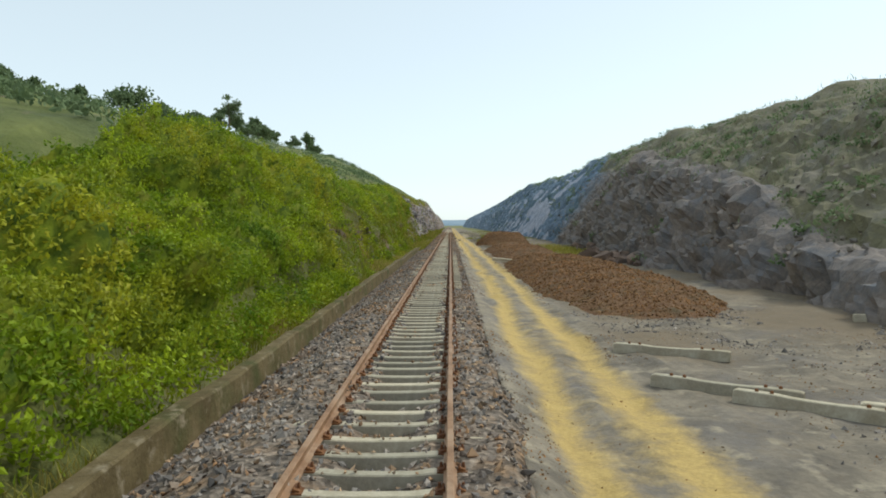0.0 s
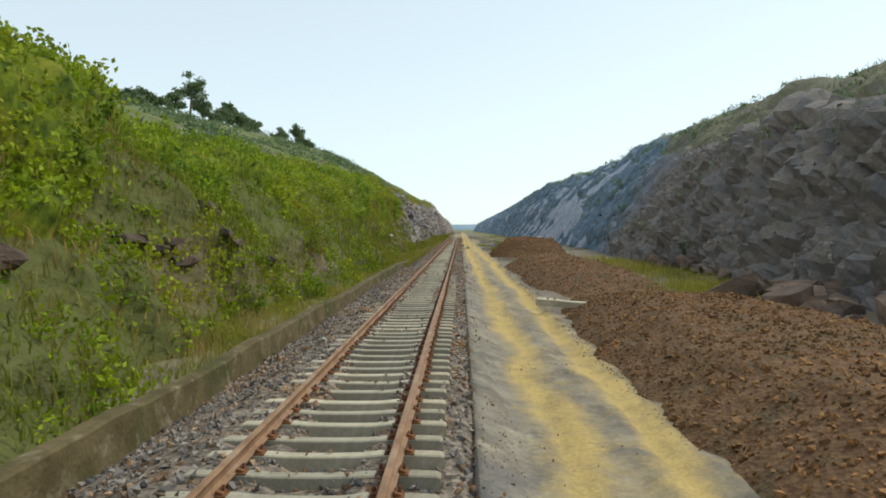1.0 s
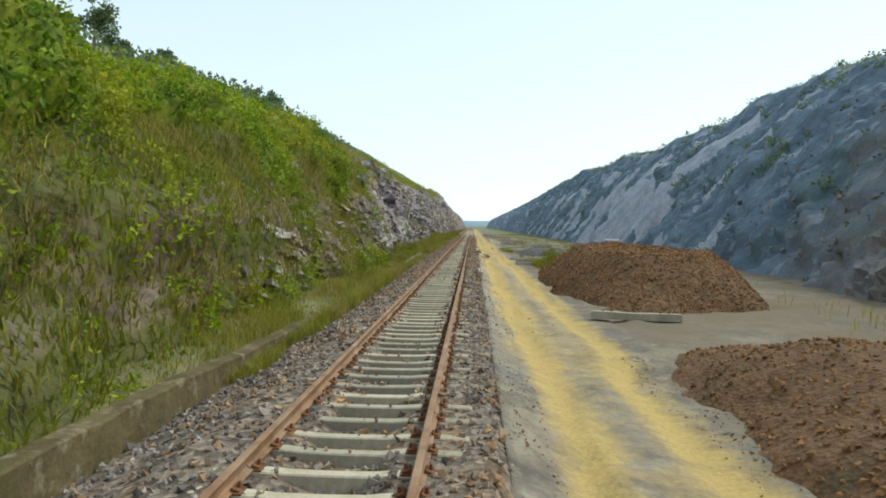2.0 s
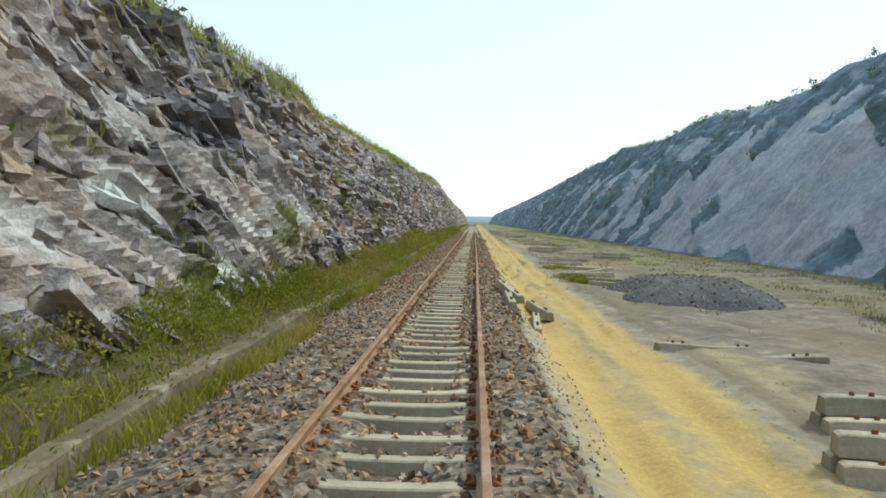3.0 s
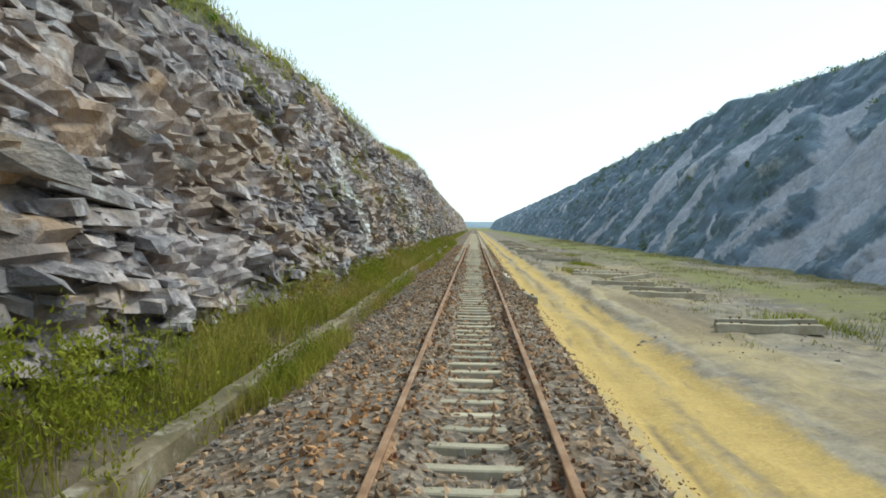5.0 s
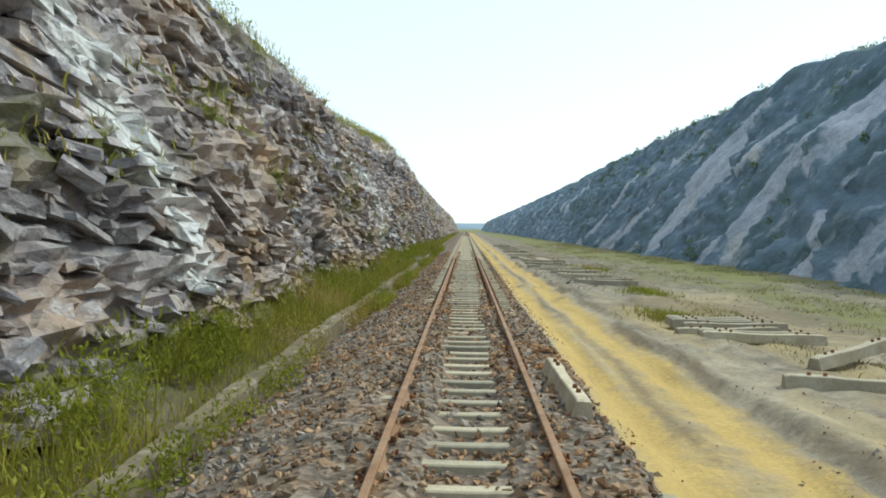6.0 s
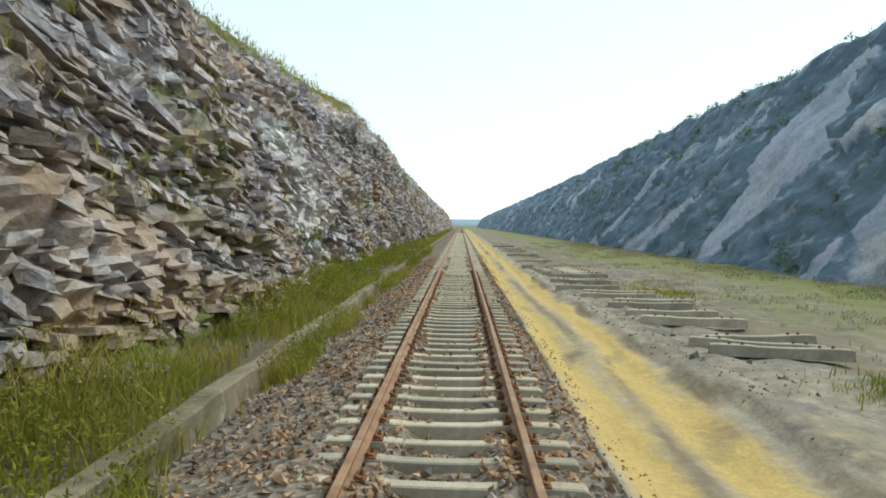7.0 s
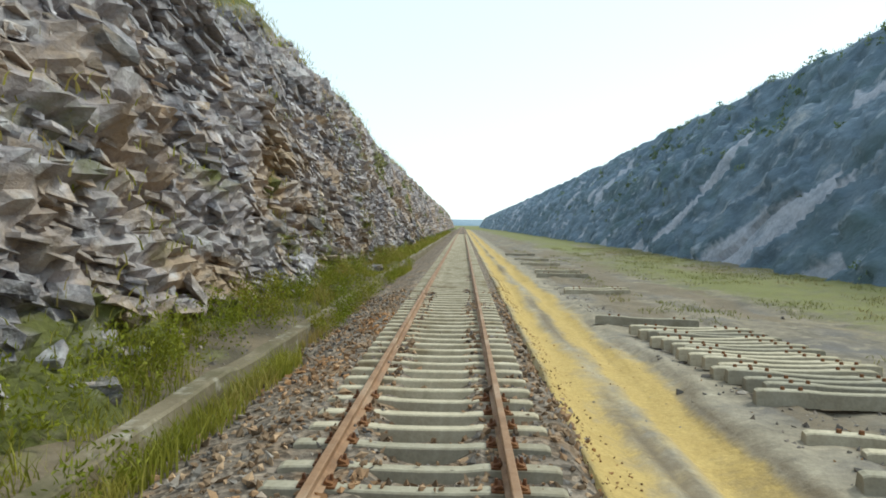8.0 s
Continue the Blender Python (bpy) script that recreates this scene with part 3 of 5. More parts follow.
def right_jag(p):
    slab, one, two, up, up2 = smooth_slabs(p)
    loose_, edge3 = blocks(p / (1.6, 1.8, 1.1), 75)
    rock = np.clip((right_top(p[:, 1]) + 0.3 - p[:, 2]) / 2.5, 0.15, 1)
    earth = np.clip((104 - p[:, 1]) / 25, 0, 1)
    stone_, up3, other = beds(p, -28, 0.9, 2.6, 72)
    steep = np.clip((terrace(p[:, 1]) + 0.6 - p[:, 2]) / 0.8, 0.15, 1)
    crag = steep * (0.9 * (stone_ - 0.3) + (0.2 + 0.5 * other) * ledge(up3, 0.25)) + 0.35 * loose_
    face = 0.9 * (one - 0.5) + 0.6 * ledge(up, 0.12) + 0.25 * (two - 0.5) + 0.14 * ledge(up2, 0.2) + (1 - slab) * (0.45 * loose_ + 0.3 * rough(p * 0.7, 3, 67) - 0.4)
    return rock * ((1 - earth) * face + earth * (crag + 0.3 * rough(p * 1.1, 3, 66))) + (0.4 + 0.5 * earth) * rough(p * 0.16, 3, 63)


def terrace(y):
    """The rim of the dark lower cliff on the right, before the slanting slabs begin."""
    return np.interp(y, [-20, 18, 29, 37, 63, 90, 125], [0.2, 0.3, 1.1, 4.0, 7.4, 8.6, 10])


def right_section(y):
    top, foot = float(right_top(y)), float(right_foot(y))
    k = float(np.interp(y, [74.4, 117.8], [0, 1]))
    rim = float(terrace(y))
    lip = foot + 0.45 * rim + 0.3
    low = [(foot - 0.6, -1.2), (foot, -0.4), (lip, rim), (lip + 1.5, rim + 0.4), ((lip + 1.5) * 0.4 + 27.5 * 0.6, (rim + 0.4) * 0.4 + top * 0.6), (27.5, top), (32, top + 0.7)]
    high = [(foot - 0.6, -1.2), (foot, -0.4), (foot + 3.1, 4.3), (foot + 5.2, 7.9), (foot + 8.0, 10.6), (27.5, top), (32, top + 0.7)]
    return [(a[0] * (1 - k) + b[0] * k, a[1] * (1 - k) + b[1] * k) for a, b in zip(low, high)]


far_rows = np.concatenate([np.arange(-20, 304, 0.36), np.arange(304, 446, 1.4), np.arange(446, 955, 6)])
# Slab colours carry the same painted haze blue.
blended(ROCK_RIGHT, "slab", [(0.29, 0.32, 0.395), (0.50, 0.505, 0.575)], 0.45, 0.28)
blended(ROCK_RIGHT, "pale", [(0.40, 0.40, 0.42), (0.58, 0.57, 0.57)], 0.9)
# Earth colours are lightened for haze as well.
blended(ROCK_RIGHT, "earth", [(0.11, 0.095, 0.09), (0.34, 0.285, 0.245)], 0.8, 0.35)
ROCK_RIGHT_MIX = blended(ROCK_RIGHT, "turf", [(0.12, 0.125, 0.065), (0.24, 0.205, 0.13)], 0.5)


def right_cover(p):
    y, z = p[:, 1], p[:, 2]
    upper = np.where(y < 100, np.clip((z - terrace(y)) / 0.5, 0, 1), np.clip((z / right_top(y) - np.interp(y, [100, 118], [0.75, 0.95])) / 0.1, 0, 1)) * 0.62
    pale = sum(k * np.exp(-((y - a) / w) ** 2 - ((z - b) / h) ** 2) for a, b, w, h, k in ((226.4, 7.9, 1.7, 1.0, 1), (218.4, 0.9, 1.6, 1.6, 1), (153.8, 10.2, 1.2, 0.8, 1), (235.6, 4.5, 2.5, 3, 0.6), (204.6, 7, 3.7, 3, 0.5), (186, 5, 3.7, 4, 0.5), (258, 9, 2.5, 2, 0.6)))
    return {"turf": np.maximum(upper, 0.2 * (y < 86.8)), "pale": pale * 0.7, "slab": smooth_slabs(p)[0] * 0.72 * np.clip((y - 97) / 15, 0, 1), "earth": np.clip((107 - y) / 20, 0, 1) * 0.8}


cliff_right, right_points = slope("cliff_right", far_rows, right_section, 84, right_jag, ROCK_RIGHT_MIX, "grey rock face of slanting smooth slabs, blue haze painted in", spare=right_cover, flat=False)
cliff_right.data.polygons.foreach_set("use_smooth", np.repeat(far_rows[:-1] > 92, 83))
tagged(slope("hill_right", np.concatenate([np.arange(-50, 372, 2.5), np.arange(372, 967, 15)]),
             lambda y: [(30.5, float(right_top(y)) + 0.2), (44, float(right_top(y)) + 0.6), (80, float(right_top(y))), (200, -4)], 40,
             lambda p: 0.4 * rough(p * 0.12, 4, 81), EARTH, "dry grassy hillside above the slanting rock face", "hill")[0])

# ---- far ridge that closes the view along the line ----
# The ridge's blue is distance haze put into its colour.
RIDGE = surface("far_ridge", [(0.20, 0.27, 0.33), (0.26, 0.33, 0.39)], 0.01, bump=0)
ridge_y = np.array([2300.0, 2500.0, 2900.0])
ridge_x = np.arange(-900, 901, 30.0)
rx, ry = np.meshgrid(ridge_x, ridge_y)
rz = np.where(ry == 2500, 17 + 9 * smooth_noise(np.stack([rx.ravel() * 0.008, 0 * rx.ravel(), 0 * rx.ravel()], 1), 71).reshape(rx.shape), -5)
tagged(new("far_ridge", mesh_of("far_ridge", np.stack([rx.ravel(), ry.ravel(), rz.ravel()], 1), grid_faces(*rx.shape), RIDGE, flat=False)), "far wooded ridge, coloured haze blue, beyond the end of the cutting", "backdrop", kind="structure")

# ---- the track ----
PITCH, FIRST = 0.5394, 3.97


def section_sweep(stations, corners):
    """A bar along x: at each station a closed ring of corners (y, z) from corners(station)."""
    bm = bmesh.new()
    rings = [[bm.verts.new((s[0], y, z)) for y, z in corners(s)] for s in stations]
    for one, two in zip(rings, rings[1:]):
        for i in range(len(one)):
            j = (i + 1) % len(one)
            bm.faces.new((one[i], one[j], two[j], two[i]))
    bm.faces.new(rings[0][::-1])
    bm.faces.new(rings[-1])
    bmesh.ops.recalc_face_normals(bm, faces=bm.faces)
    return bm


def sleeper_mesh(shift, wear):
    """A concrete sleeper, its middle waisted and lower than the two rail seats; its foot is at z = 0."""
    r = random.Random(shift)
    tops = [(-1.2, 0.185), (-1.16, 0.205), (-0.98, 0.212), (-0.55, 0.208), (-0.36, 0.190), (0.0, 0.186), (0.36, 0.190), (0.55, 0.208), (0.98, 0.212), (1.16, 0.205), (1.2, 0.185)]
    stations = [(x, z + r.uniform(-wear, wear), 0.88 if abs(x) < 0.4 else 1.0) for x, z in tops]

    def ring(s):
        top, w = s[1], s[2]
        return [(-0.125 * w, 0), (-0.080 * w, top - 0.014), (-0.066 * w, top), (0.066 * w, top), (0.080 * w, top - 0.014), (0.125 * w, 0)]

    bm = section_sweep(stations, ring)
    me = bpy.data.meshes.new("sleeper")
    bm.to_mesh(me)
    bm.free()
    me.materials.append(CONCRETE)
    me.materials.append(STAINED_SHADED)
    # Upward faces keep plain concrete; sides and ends get the painted shade.
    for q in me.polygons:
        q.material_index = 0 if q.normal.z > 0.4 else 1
    return me


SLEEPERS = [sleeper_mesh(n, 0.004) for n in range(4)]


def clip_mesh():
    """The two rusted spring clips and the base plate that hold one rail to a sleeper."""
    bm = bmesh.new()
    bmesh.ops.create_cube(bm, size=1, matrix=pose(0, 0, 0.008) @ Matrix.Diagonal((0.30, 0.15, 0.016, 1)))
    for side in (-1, 1):
        bmesh.ops.create_cube(bm, size=1, matrix=pose(side * 0.095, 0, 0.03, 0, side * 18, 0) @ Matrix.Diagonal((0.07, 0.11, 0.025, 1)))
        bmesh.ops.create_cone(bm, cap_ends=True, segments=5, radius1=0.022, radius2=0.014, depth=0.07, matrix=pose(side * 0.11, 0.012, 0.05))
        bmesh.ops.create_cone(bm, cap_ends=True, segments=4, radius1=0.016, radius2=0.016, depth=0.13, matrix=pose(side * 0.075, 0, 0.045, 90, 0, 0))
    me = bpy.data.meshes.new("rail_clip")
    bm.to_mesh(me)
    bm.free()
    me.materials.append(CLIP)
    return me


track = tagged(new("railway_track"), "rusty single railway track on concrete sleepers in stone ballast", "railway track")


def rail_mesh():
    """A flat-bottomed rail, laid along y, its head's top at z = 0."""
    half = [(0.066, -0.152), (0.066, -0.140), (0.022, -0.126), (0.009, -0.110), (0.009, -0.045), (0.030, -0.036), (0.036, -0.026), (0.036, -0.007), (0.027, 0.0)]
    ring = half + [(-x, z) for x, z in half[::-1]]
    spots = np.concatenate([np.arange(-17, 322, 1.2), np.arange(322, 868, 12.0)])
    p = np.stack([spots * 0, spots, spots * 0], 1)
    sway, dip = 0.008 * smooth_noise(p * 0.09, 91), 0.006 * smooth_noise(p * 0.12, 92)
    verts = np.array([[(x + s, y, z + d) for x, z in ring] for y, s, d in zip(spots, sway, dip)]).reshape(-1, 3)
    n = len(ring)
    i, k = np.meshgrid(np.arange(len(spots) - 1), np.arange(n), indexing="ij")
    f = np.stack([i * n + k, i * n + (k + 1) % n, (i + 1) * n + (k + 1) % n, (i + 1) * n + k], -1).reshape(-1, 4)
    return mesh_of("rail", verts, f, RUST)


RAIL = rail_mesh()
for side in (-1, 1):
    child("rail", RAIL, track, "", pose(side * 0.7525, 0, 0))

CLIPS = clip_mesh()
BED = -0.366
r = random.Random(3)
for n in range(400):
    y = FIRST + n * PITCH
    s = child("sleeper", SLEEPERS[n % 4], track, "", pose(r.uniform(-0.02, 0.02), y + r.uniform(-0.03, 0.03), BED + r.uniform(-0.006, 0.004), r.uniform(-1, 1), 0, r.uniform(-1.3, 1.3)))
    for side in (-1, 1):
        child("rail_clip", CLIPS, s, "", pose(side * 0.7525, 0, 0.205))


def joined(name, meshes_at):
    """One mesh out of copies of small meshes at the given poses."""
    verts, faces, base = [], [], 0
    for me, m in meshes_at:
        verts += [m @ v.co for v in me.vertices]
        faces += [[base + i for i in p.vertices] for p in me.polygons]
        base += len(me.vertices)
    out = bpy.data.meshes.new(name)
    out.from_pydata(verts, [], faces)
    out.materials.append(meshes_at[0][0].materials[0])
    return out


far_sleepers = [(SLEEPERS[n % 4], pose(0, FIRST + n * PITCH, BED)) for n in range(400, 660)]
tagged(child("distant_sleeper_run", joined("distant_sleeper_run", far_sleepers), track), kind="stuff")


# ---- ballast ----
def ballast_height(x, y):
    """The top of the ballast: cribs between the sleepers, shoulders, and slopes down to the drain wall and the road."""
    p = np.stack([x, y, 0 * x], 1)
    out_left = np.interp(y, [0, 24.8, 33.5, 44.6, 54.6, 86.8, 117.8, 189.7, 198.4, 248], [-0.13, -0.14, -0.18, -0.18, -0.13, -0.15, -0.12, -0.12, -0.22, -0.24])
    out_right = np.interp(y, [0, 24.8, 32.2, 49.6, 62, 94.2, 117.8, 186, 193.4, 248], [-0.14, -0.15, -0.28, -0.27, -0.15, -0.18, -0.12, -0.12, -0.23, -0.24])
    inner = np.interp(y, [0, 74.4, 114.1, 136.4, 188.5, 197.2, 248], [-0.285, -0.285, -0.25, -0.205, -0.205, -0.28, -0.285])
    heap = np.interp(np.abs(x), [0, 0.3, 0.5, 0.75, 0.95], [-0.045, -0.02, 0.10, 0.08, 0.0])
    side = np.where(x < 0, out_left, out_right)
    z = np.where(np.abs(x) < 0.75, inner + heap, side)
    z = z + (0.035 * smooth_noise(p * (1.3, 0.9, 1), 101) + 0.03 * smooth_noise(p * (3, 2.2, 1), 103)) * np.where(np.abs(x) < 1.6, 1, 0.6)
    z = np.where(x < -1.45, z + (x + 1.45) * np.interp(y, [86.8, 124], [0.40, 0.26]), z)
    z = np.where(x > 1.4, z - (x - 1.4) * (0.95 + 0.12 * smooth_noise(np.stack([0 * x, y * 0.8, 0 * x], 1), 107) + 0.08 * smooth_noise(np.stack([x * 3, y * 3.1, 0 * x], 1), 109)), z)
    return z + 0.022 * rough(p * 6, 2, 105)


bx, by = np.meshgrid(np.arange(-2.95, 2.65, 0.12), np.concatenate([np.arange(-7, 242, 0.2), np.arange(248, 372, 0.75), np.arange(372, 868, 12)]))
bp = np.stack([bx.ravel(), by.ravel(), ballast_height(bx.ravel(), by.ravel())], 1)
tagged(new("ballast_bed", mesh_of("ballast_bed", bp, grid_faces(*bx.shape), BALLAST)), "bed of brown and grey broken stone ballast", "ballast", kind="structure")


def scatter_stones(name, count, material, y_range, brown, label):
    """Loose stones over the ballast; brown: how many of them lie where, along the line."""
    y = rng.uniform(*y_range, count)
    x = rng.uniform(-2.75, 1.8, count)
    keep = rng.uniform(0, 1, count) < brown(x, y)
    x, y = x[keep], y[keep]
    z = ballast_height(x, y)
    size = rng.uniform(0.048, 0.098, len(x)) * rng.choice([1, 1, 1, 1, 1.4], len(x))
    v, f = stone_field(np.stack([x, y, z + size * 0.12], 1), size)
    tagged(new(name, mesh_of(name, v, f, material)), label, "ballast stones", kind="stuff")


def browner(x, y):
    return np.interp(y, [0, 74.4, 114.1, 136.4, 248], [0.22, 0.3, 0.7, 0.85, 0.75]) * np.where(x < -1.9, 0.6, 1)


BROWN_STONE = surface("brown_ballast_stone", [(0.25, 0.16, 0.095), (0.40, 0.29, 0.19), (0.42, 0.225, 0.10)], 0.9, bump=0.2, island=0.9)
scatter_stones("grey_ballast_stones", 80000, STONE, (3.7, 233), lambda x, y: 1 - browner(x, y), "loose grey ballast stones between and beside the sleepers")
scatter_stones("brown_ballast_stones", 84000, BROWN_STONE, (3.7, 233), browner, "loose rusty brown ballast stones between and beside the sleepers")

count = 4200
x, n = rng.uniform(-1.15, 1.15, count), rng.integers(0, 400, count)
keep = (np.abs(np.abs(x) - 0.7525) > 0.09) & (smooth_noise(np.stack([x * 1.6, n * 0.35, 0 * x], 1), 121) > -0.1)
x, n = x[keep], n[keep]
size = rng.uniform(0.03, 0.075, len(x))
v, f = stone_field(np.stack([x, FIRST + n * PITCH + rng.uniform(-0.06, 0.06, len(x)), BED + 0.2 + size * 0.14], 1), size)
tagged(new("stones_on_sleepers", mesh_of("stones_on_sleepers", v, f, BROWN_STONE)), "rusty brown stones thrown up onto the sleepers", "ballast stones", kind="stuff")

# ---- drain wall between ballast and bank ----
def drain_wall(wy, drop, material, label):
    wp = np.stack([wy * 0, wy, wy * 0], 1)
    sway, dip = 0.06 * smooth_noise(wp * 0.2, 111), 0.04 * smooth_noise(wp * 0.5, 113) + 0.02 * rough(wp * 1.7, 2, 115) - drop
    ring = [(-2.74, -1.1), (-2.80, -0.22), (-2.83, -0.19), (-3.05, -0.19), (-3.08, -0.22), (-3.10, -1.1)]
    wv = np.array([[(x + s, y, z + (d if z > -1 else 0)) for x, z in ring] for y, s, d in zip(wy, sway, dip)]).reshape(-1, 3)
    wf = np.array([[i * 6 + k, i * 6 + k + 1, i * 6 + k + 7, i * 6 + k + 6] for i in range(len(wy) - 1) for k in range(5)])
    tagged(new("drain_wall", mesh_of("drain_wall", wv, wf, material)), label, "wall", kind="structure")


wy = np.arange(-15, 99.1, 0.5)
drain_wall(wy, np.interp(wy, [74.4, 84.3], [0, 0.28]), MOSSY, "low mossy brown concrete drain wall below the bank")
wy = np.concatenate([np.arange(99, 266, 0.5), np.arange(266, 520, 5.0)])
drain_wall(wy, np.interp(wy, [105.4, 112.8], [0.28, 0]), WALL, "low weathered grey concrete drain wall below the rock")

GREY_RUBBLE = surface("grey_rubble", [(0.19, 0.175, 0.165), (0.32, 0.285, 0.25), (0.28, 0.215, 0.16)], 0.9, bump=0.2, island=0.7)


# ---- spoil heaps ----
def spoil_heap(x0, x1, y0, y1, height, material, stone, label, stones, seed):
    """A long heap of broken spoil with a ragged rim, and the stones that lie on it as one part."""
    nx, ny = int((x1 - x0) / 0.13), int((y1 - y0) / 0.18)
    u, v = np.meshgrid(np.linspace(-1, 1, nx), np.linspace(-1, 1, ny))
    u, v = u.ravel(), v.ravel()
    cx, cy, hx, hy = (x0 + x1) / 2, (y0 + y1) / 2, (x1 - x0) / 2, (y1 - y0) / 2

    def top(u, v):
        p = np.stack([u * hx, v * hy, 0 * u + seed], 1)
        d = (np.abs(u) ** 2.6 + np.abs(v) ** 4) ** (1 / 2.6) * 1.14 + 0.10 * smooth_noise(p * 0.5, seed)
        base = np.clip(1 - d, -0.2, 1)
        z = np.where(base > 0, height * np.clip(base * 2.2, 0, 1) ** 0.85, base * 1.2)
        return z * (1 + 0.22 * smooth_noise(p * 0.35, seed + 1)) + 0.08 * rough(p * 1.6, 4, seed + 2) * (base > -0.05)

    floor = -0.58
    mesh = mesh_of("spoil", np.stack([cx + u * hx, cy + v * hy, floor + top(u, v)], 1), grid_faces(ny, nx), material)
    thing = tagged(new("spoil_heap"), label, "heap", group="heaps beside the road")
    child("spoil", mesh, thing)
    a, b = rng.uniform(-0.97, 0.97, stones), rng.uniform(-0.97, 0.97, stones)
    size = rng.uniform(0.035, 0.09, stones) * rng.choice([1, 1, 1, 1.5], stones)
    z = top(a, b)
    on = z > 0.02
    sv, sf = stone_field(np.stack([cx + a * hx, cy + b * hy, floor + z + size * 0.05], 1)[on], size[on])
    tagged(child("gravel", mesh_of("gravel", sv, sf, stone), thing), kind="stuff")
    return thing


GREY_HEAP = surface("grey_grit", [(0.10, 0.10, 0.105), (0.15, 0.145, 0.145), (0.12, 0.10, 0.09)], 1.2, bump=0.8, bump_scale=9)
spoil_heap(3.75, 11.2, 20.21, 55.2, 0.8, HEAP, HEAP_STONE, "long low heap of reddish brown broken spoil beside the sandy road", 23000, 201)
spoil_heap(4.0, 10.8, 51.5, 82.5, 0.8, HEAP, HEAP_STONE, "rounded brown spoil heap with weeds behind it", 10000, 211)
spoil_heap(4.0, 12.0, 85.6, 107.2, 1.6, HEAP, HEAP_STONE, "tall dark brown gravel heap beside the sandy road", 24000, 221)
spoil_heap(5.0, 10.2, 123.8, 130.6, 0.65, GREY_HEAP, STONE, "low dark grey heap of fine grit on the cutting floor", 1500, 231)

# ---- rubble on the floor of the cutting ----
def rubble(name, spots, size, material, label):
    spots[:, 2] = floor_height(spots[:, 0], spots[:, 1])
    v, f = stone_field(spots - np.array([0, 0, 1]) * size[:, None] * 0.08, size)
    tagged(new(name, mesh_of(name, v, f, material)), label, "rubble", kind="stuff")


def strewn(count, x0, x1, y0, y1, seed, least):
    x, y = rng.uniform(x0, x1, count), rng.uniform(y0, y1, count)
    p = np.stack([x, y, 0 * x], 1)
    return p[smooth_noise(p * (0.35, 0.2, 0), seed) + 0.5 * smooth_noise(p * 1.1, seed + 1) > least]


dark = np.concatenate([strewn(4024, 4.5, 13, 15.5, 24.8, 423, -0.3), strewn(2300, 5, 14, 3.72, 14.88, 424, 0.3), strewn(2875, 6.5, 15, 158.7, 254.2, 429, 0.25), strewn(1494, 3.8, 5.6, 198.4, 238.1, 431, -0.4), strewn(2875, -4.6, -3.15, 109.1, 248, 433, -0.3), strewn(1494, -4.7, -3.2, 117.8, 248, 425, -0.2), strewn(862, 1.9, 4.4, 74.4, 248, 427, 0.8), strewn(5175, 4.6, 14, 137.6, 158.7, 411, -0.25), strewn(2875, 4.6, 15.5, 105.4, 254.2, 413, 0.35)])
rubble("dark_rubble", dark, rng.uniform(0.025, 0.08, len(dark)) * rng.choice([1, 1, 1, 1, 2.2], len(dark)), GREY_RUBBLE, "dark grey rubble strewn on the floor of the cutting")
brown = np.concatenate([strewn(6000, 1.5, 2.05, 93, 245, 439, -0.45), strewn(3449, 5.5, 12.5, 3.72, 21.08, 415, 0.0), strewn(1724, 4.0, 5.4, 19.84, 106.6, 417, 0.05), strewn(5175, 1.75, 4.8, 2.48, 254.2, 419, 0.55), strewn(5175, 1.5, 2.15, 3.72, 93, 435, -0.2), strewn(5175, 4.0, 4.8, 14.88, 79.4, 437, -0.3), strewn(1437, 3.9, 5.2, 105.4, 254.2, 421, -0.1)])
rubble("brown_rubble", brown, rng.uniform(0.014, 0.045, len(brown)), HEAP_STONE, "brown pebbles and clods strewn over the road and its edge")


def slope_chips(points, rows_y, y0, y1, count):
    i, j = rng.choice(np.where((rows_y > y0) & (rows_y < y1))[0], count), (rng.uniform(0, 1, count) ** 1.6 * 44).astype(int) + 8
    return points[i, j] + rng.normal(size=(count, 3)) * 0.1


chips = slope_chips(right_points, far_rows, 22, 114, 2400)
v, f = stone_field(chips, rng.uniform(0.08, 0.42, len(chips)) * rng.uniform(0.4, 1, len(chips)))
EARTH_CHIP = surface("slope_chip", [(0.17, 0.155, 0.14), (0.30, 0.265, 0.225), (0.28, 0.21, 0.15)], 0.5, bump=0.3, island=0.5)
tagged(new("slope_rubble", mesh_of("slope_rubble", v, f, EARTH_CHIP)), "grey and brown stones lying on the earthy slope", "rubble", kind="stuff")

# ---- loose sleepers ----
loose = None


def loose_sleeper(x, y, turn, level=0, tilt=0.0, lean=0.0, z=None):
    global loose
    base = (float(floor_height(np.array([x]), np.array([y]))[0]) - 0.02 if z is None else z) + 0.215 * level
    m = pose(x, y, base, lean, tilt, turn)
    if loose is None:
        loose = tagged(new("concrete_sleeper", SLEEPERS[0]), "unused pale concrete sleeper lying loose beside the track", "sleeper", group="loose sleepers beside the track")
        loose.matrix_basis = m
        for side in (-1, 1):
            for step in (-0.11, 0.11):
                child("bolt_stub", BOLT, loose, "", pose(side * 0.7525 + step, 0, 0.205))
        return loose
    return copy_thing(loose, m)


bm = bmesh.new()
bmesh.ops.create_cone(bm, cap_ends=True, segments=7, radius1=0.032, radius2=0.026, depth=0.05, matrix=pose(0, 0, 0.02))
BOLT = bpy.data.meshes.new("bolt_stub")
bm.to_mesh(BOLT)
bm.free()
BOLT.materials.append(CLIP)

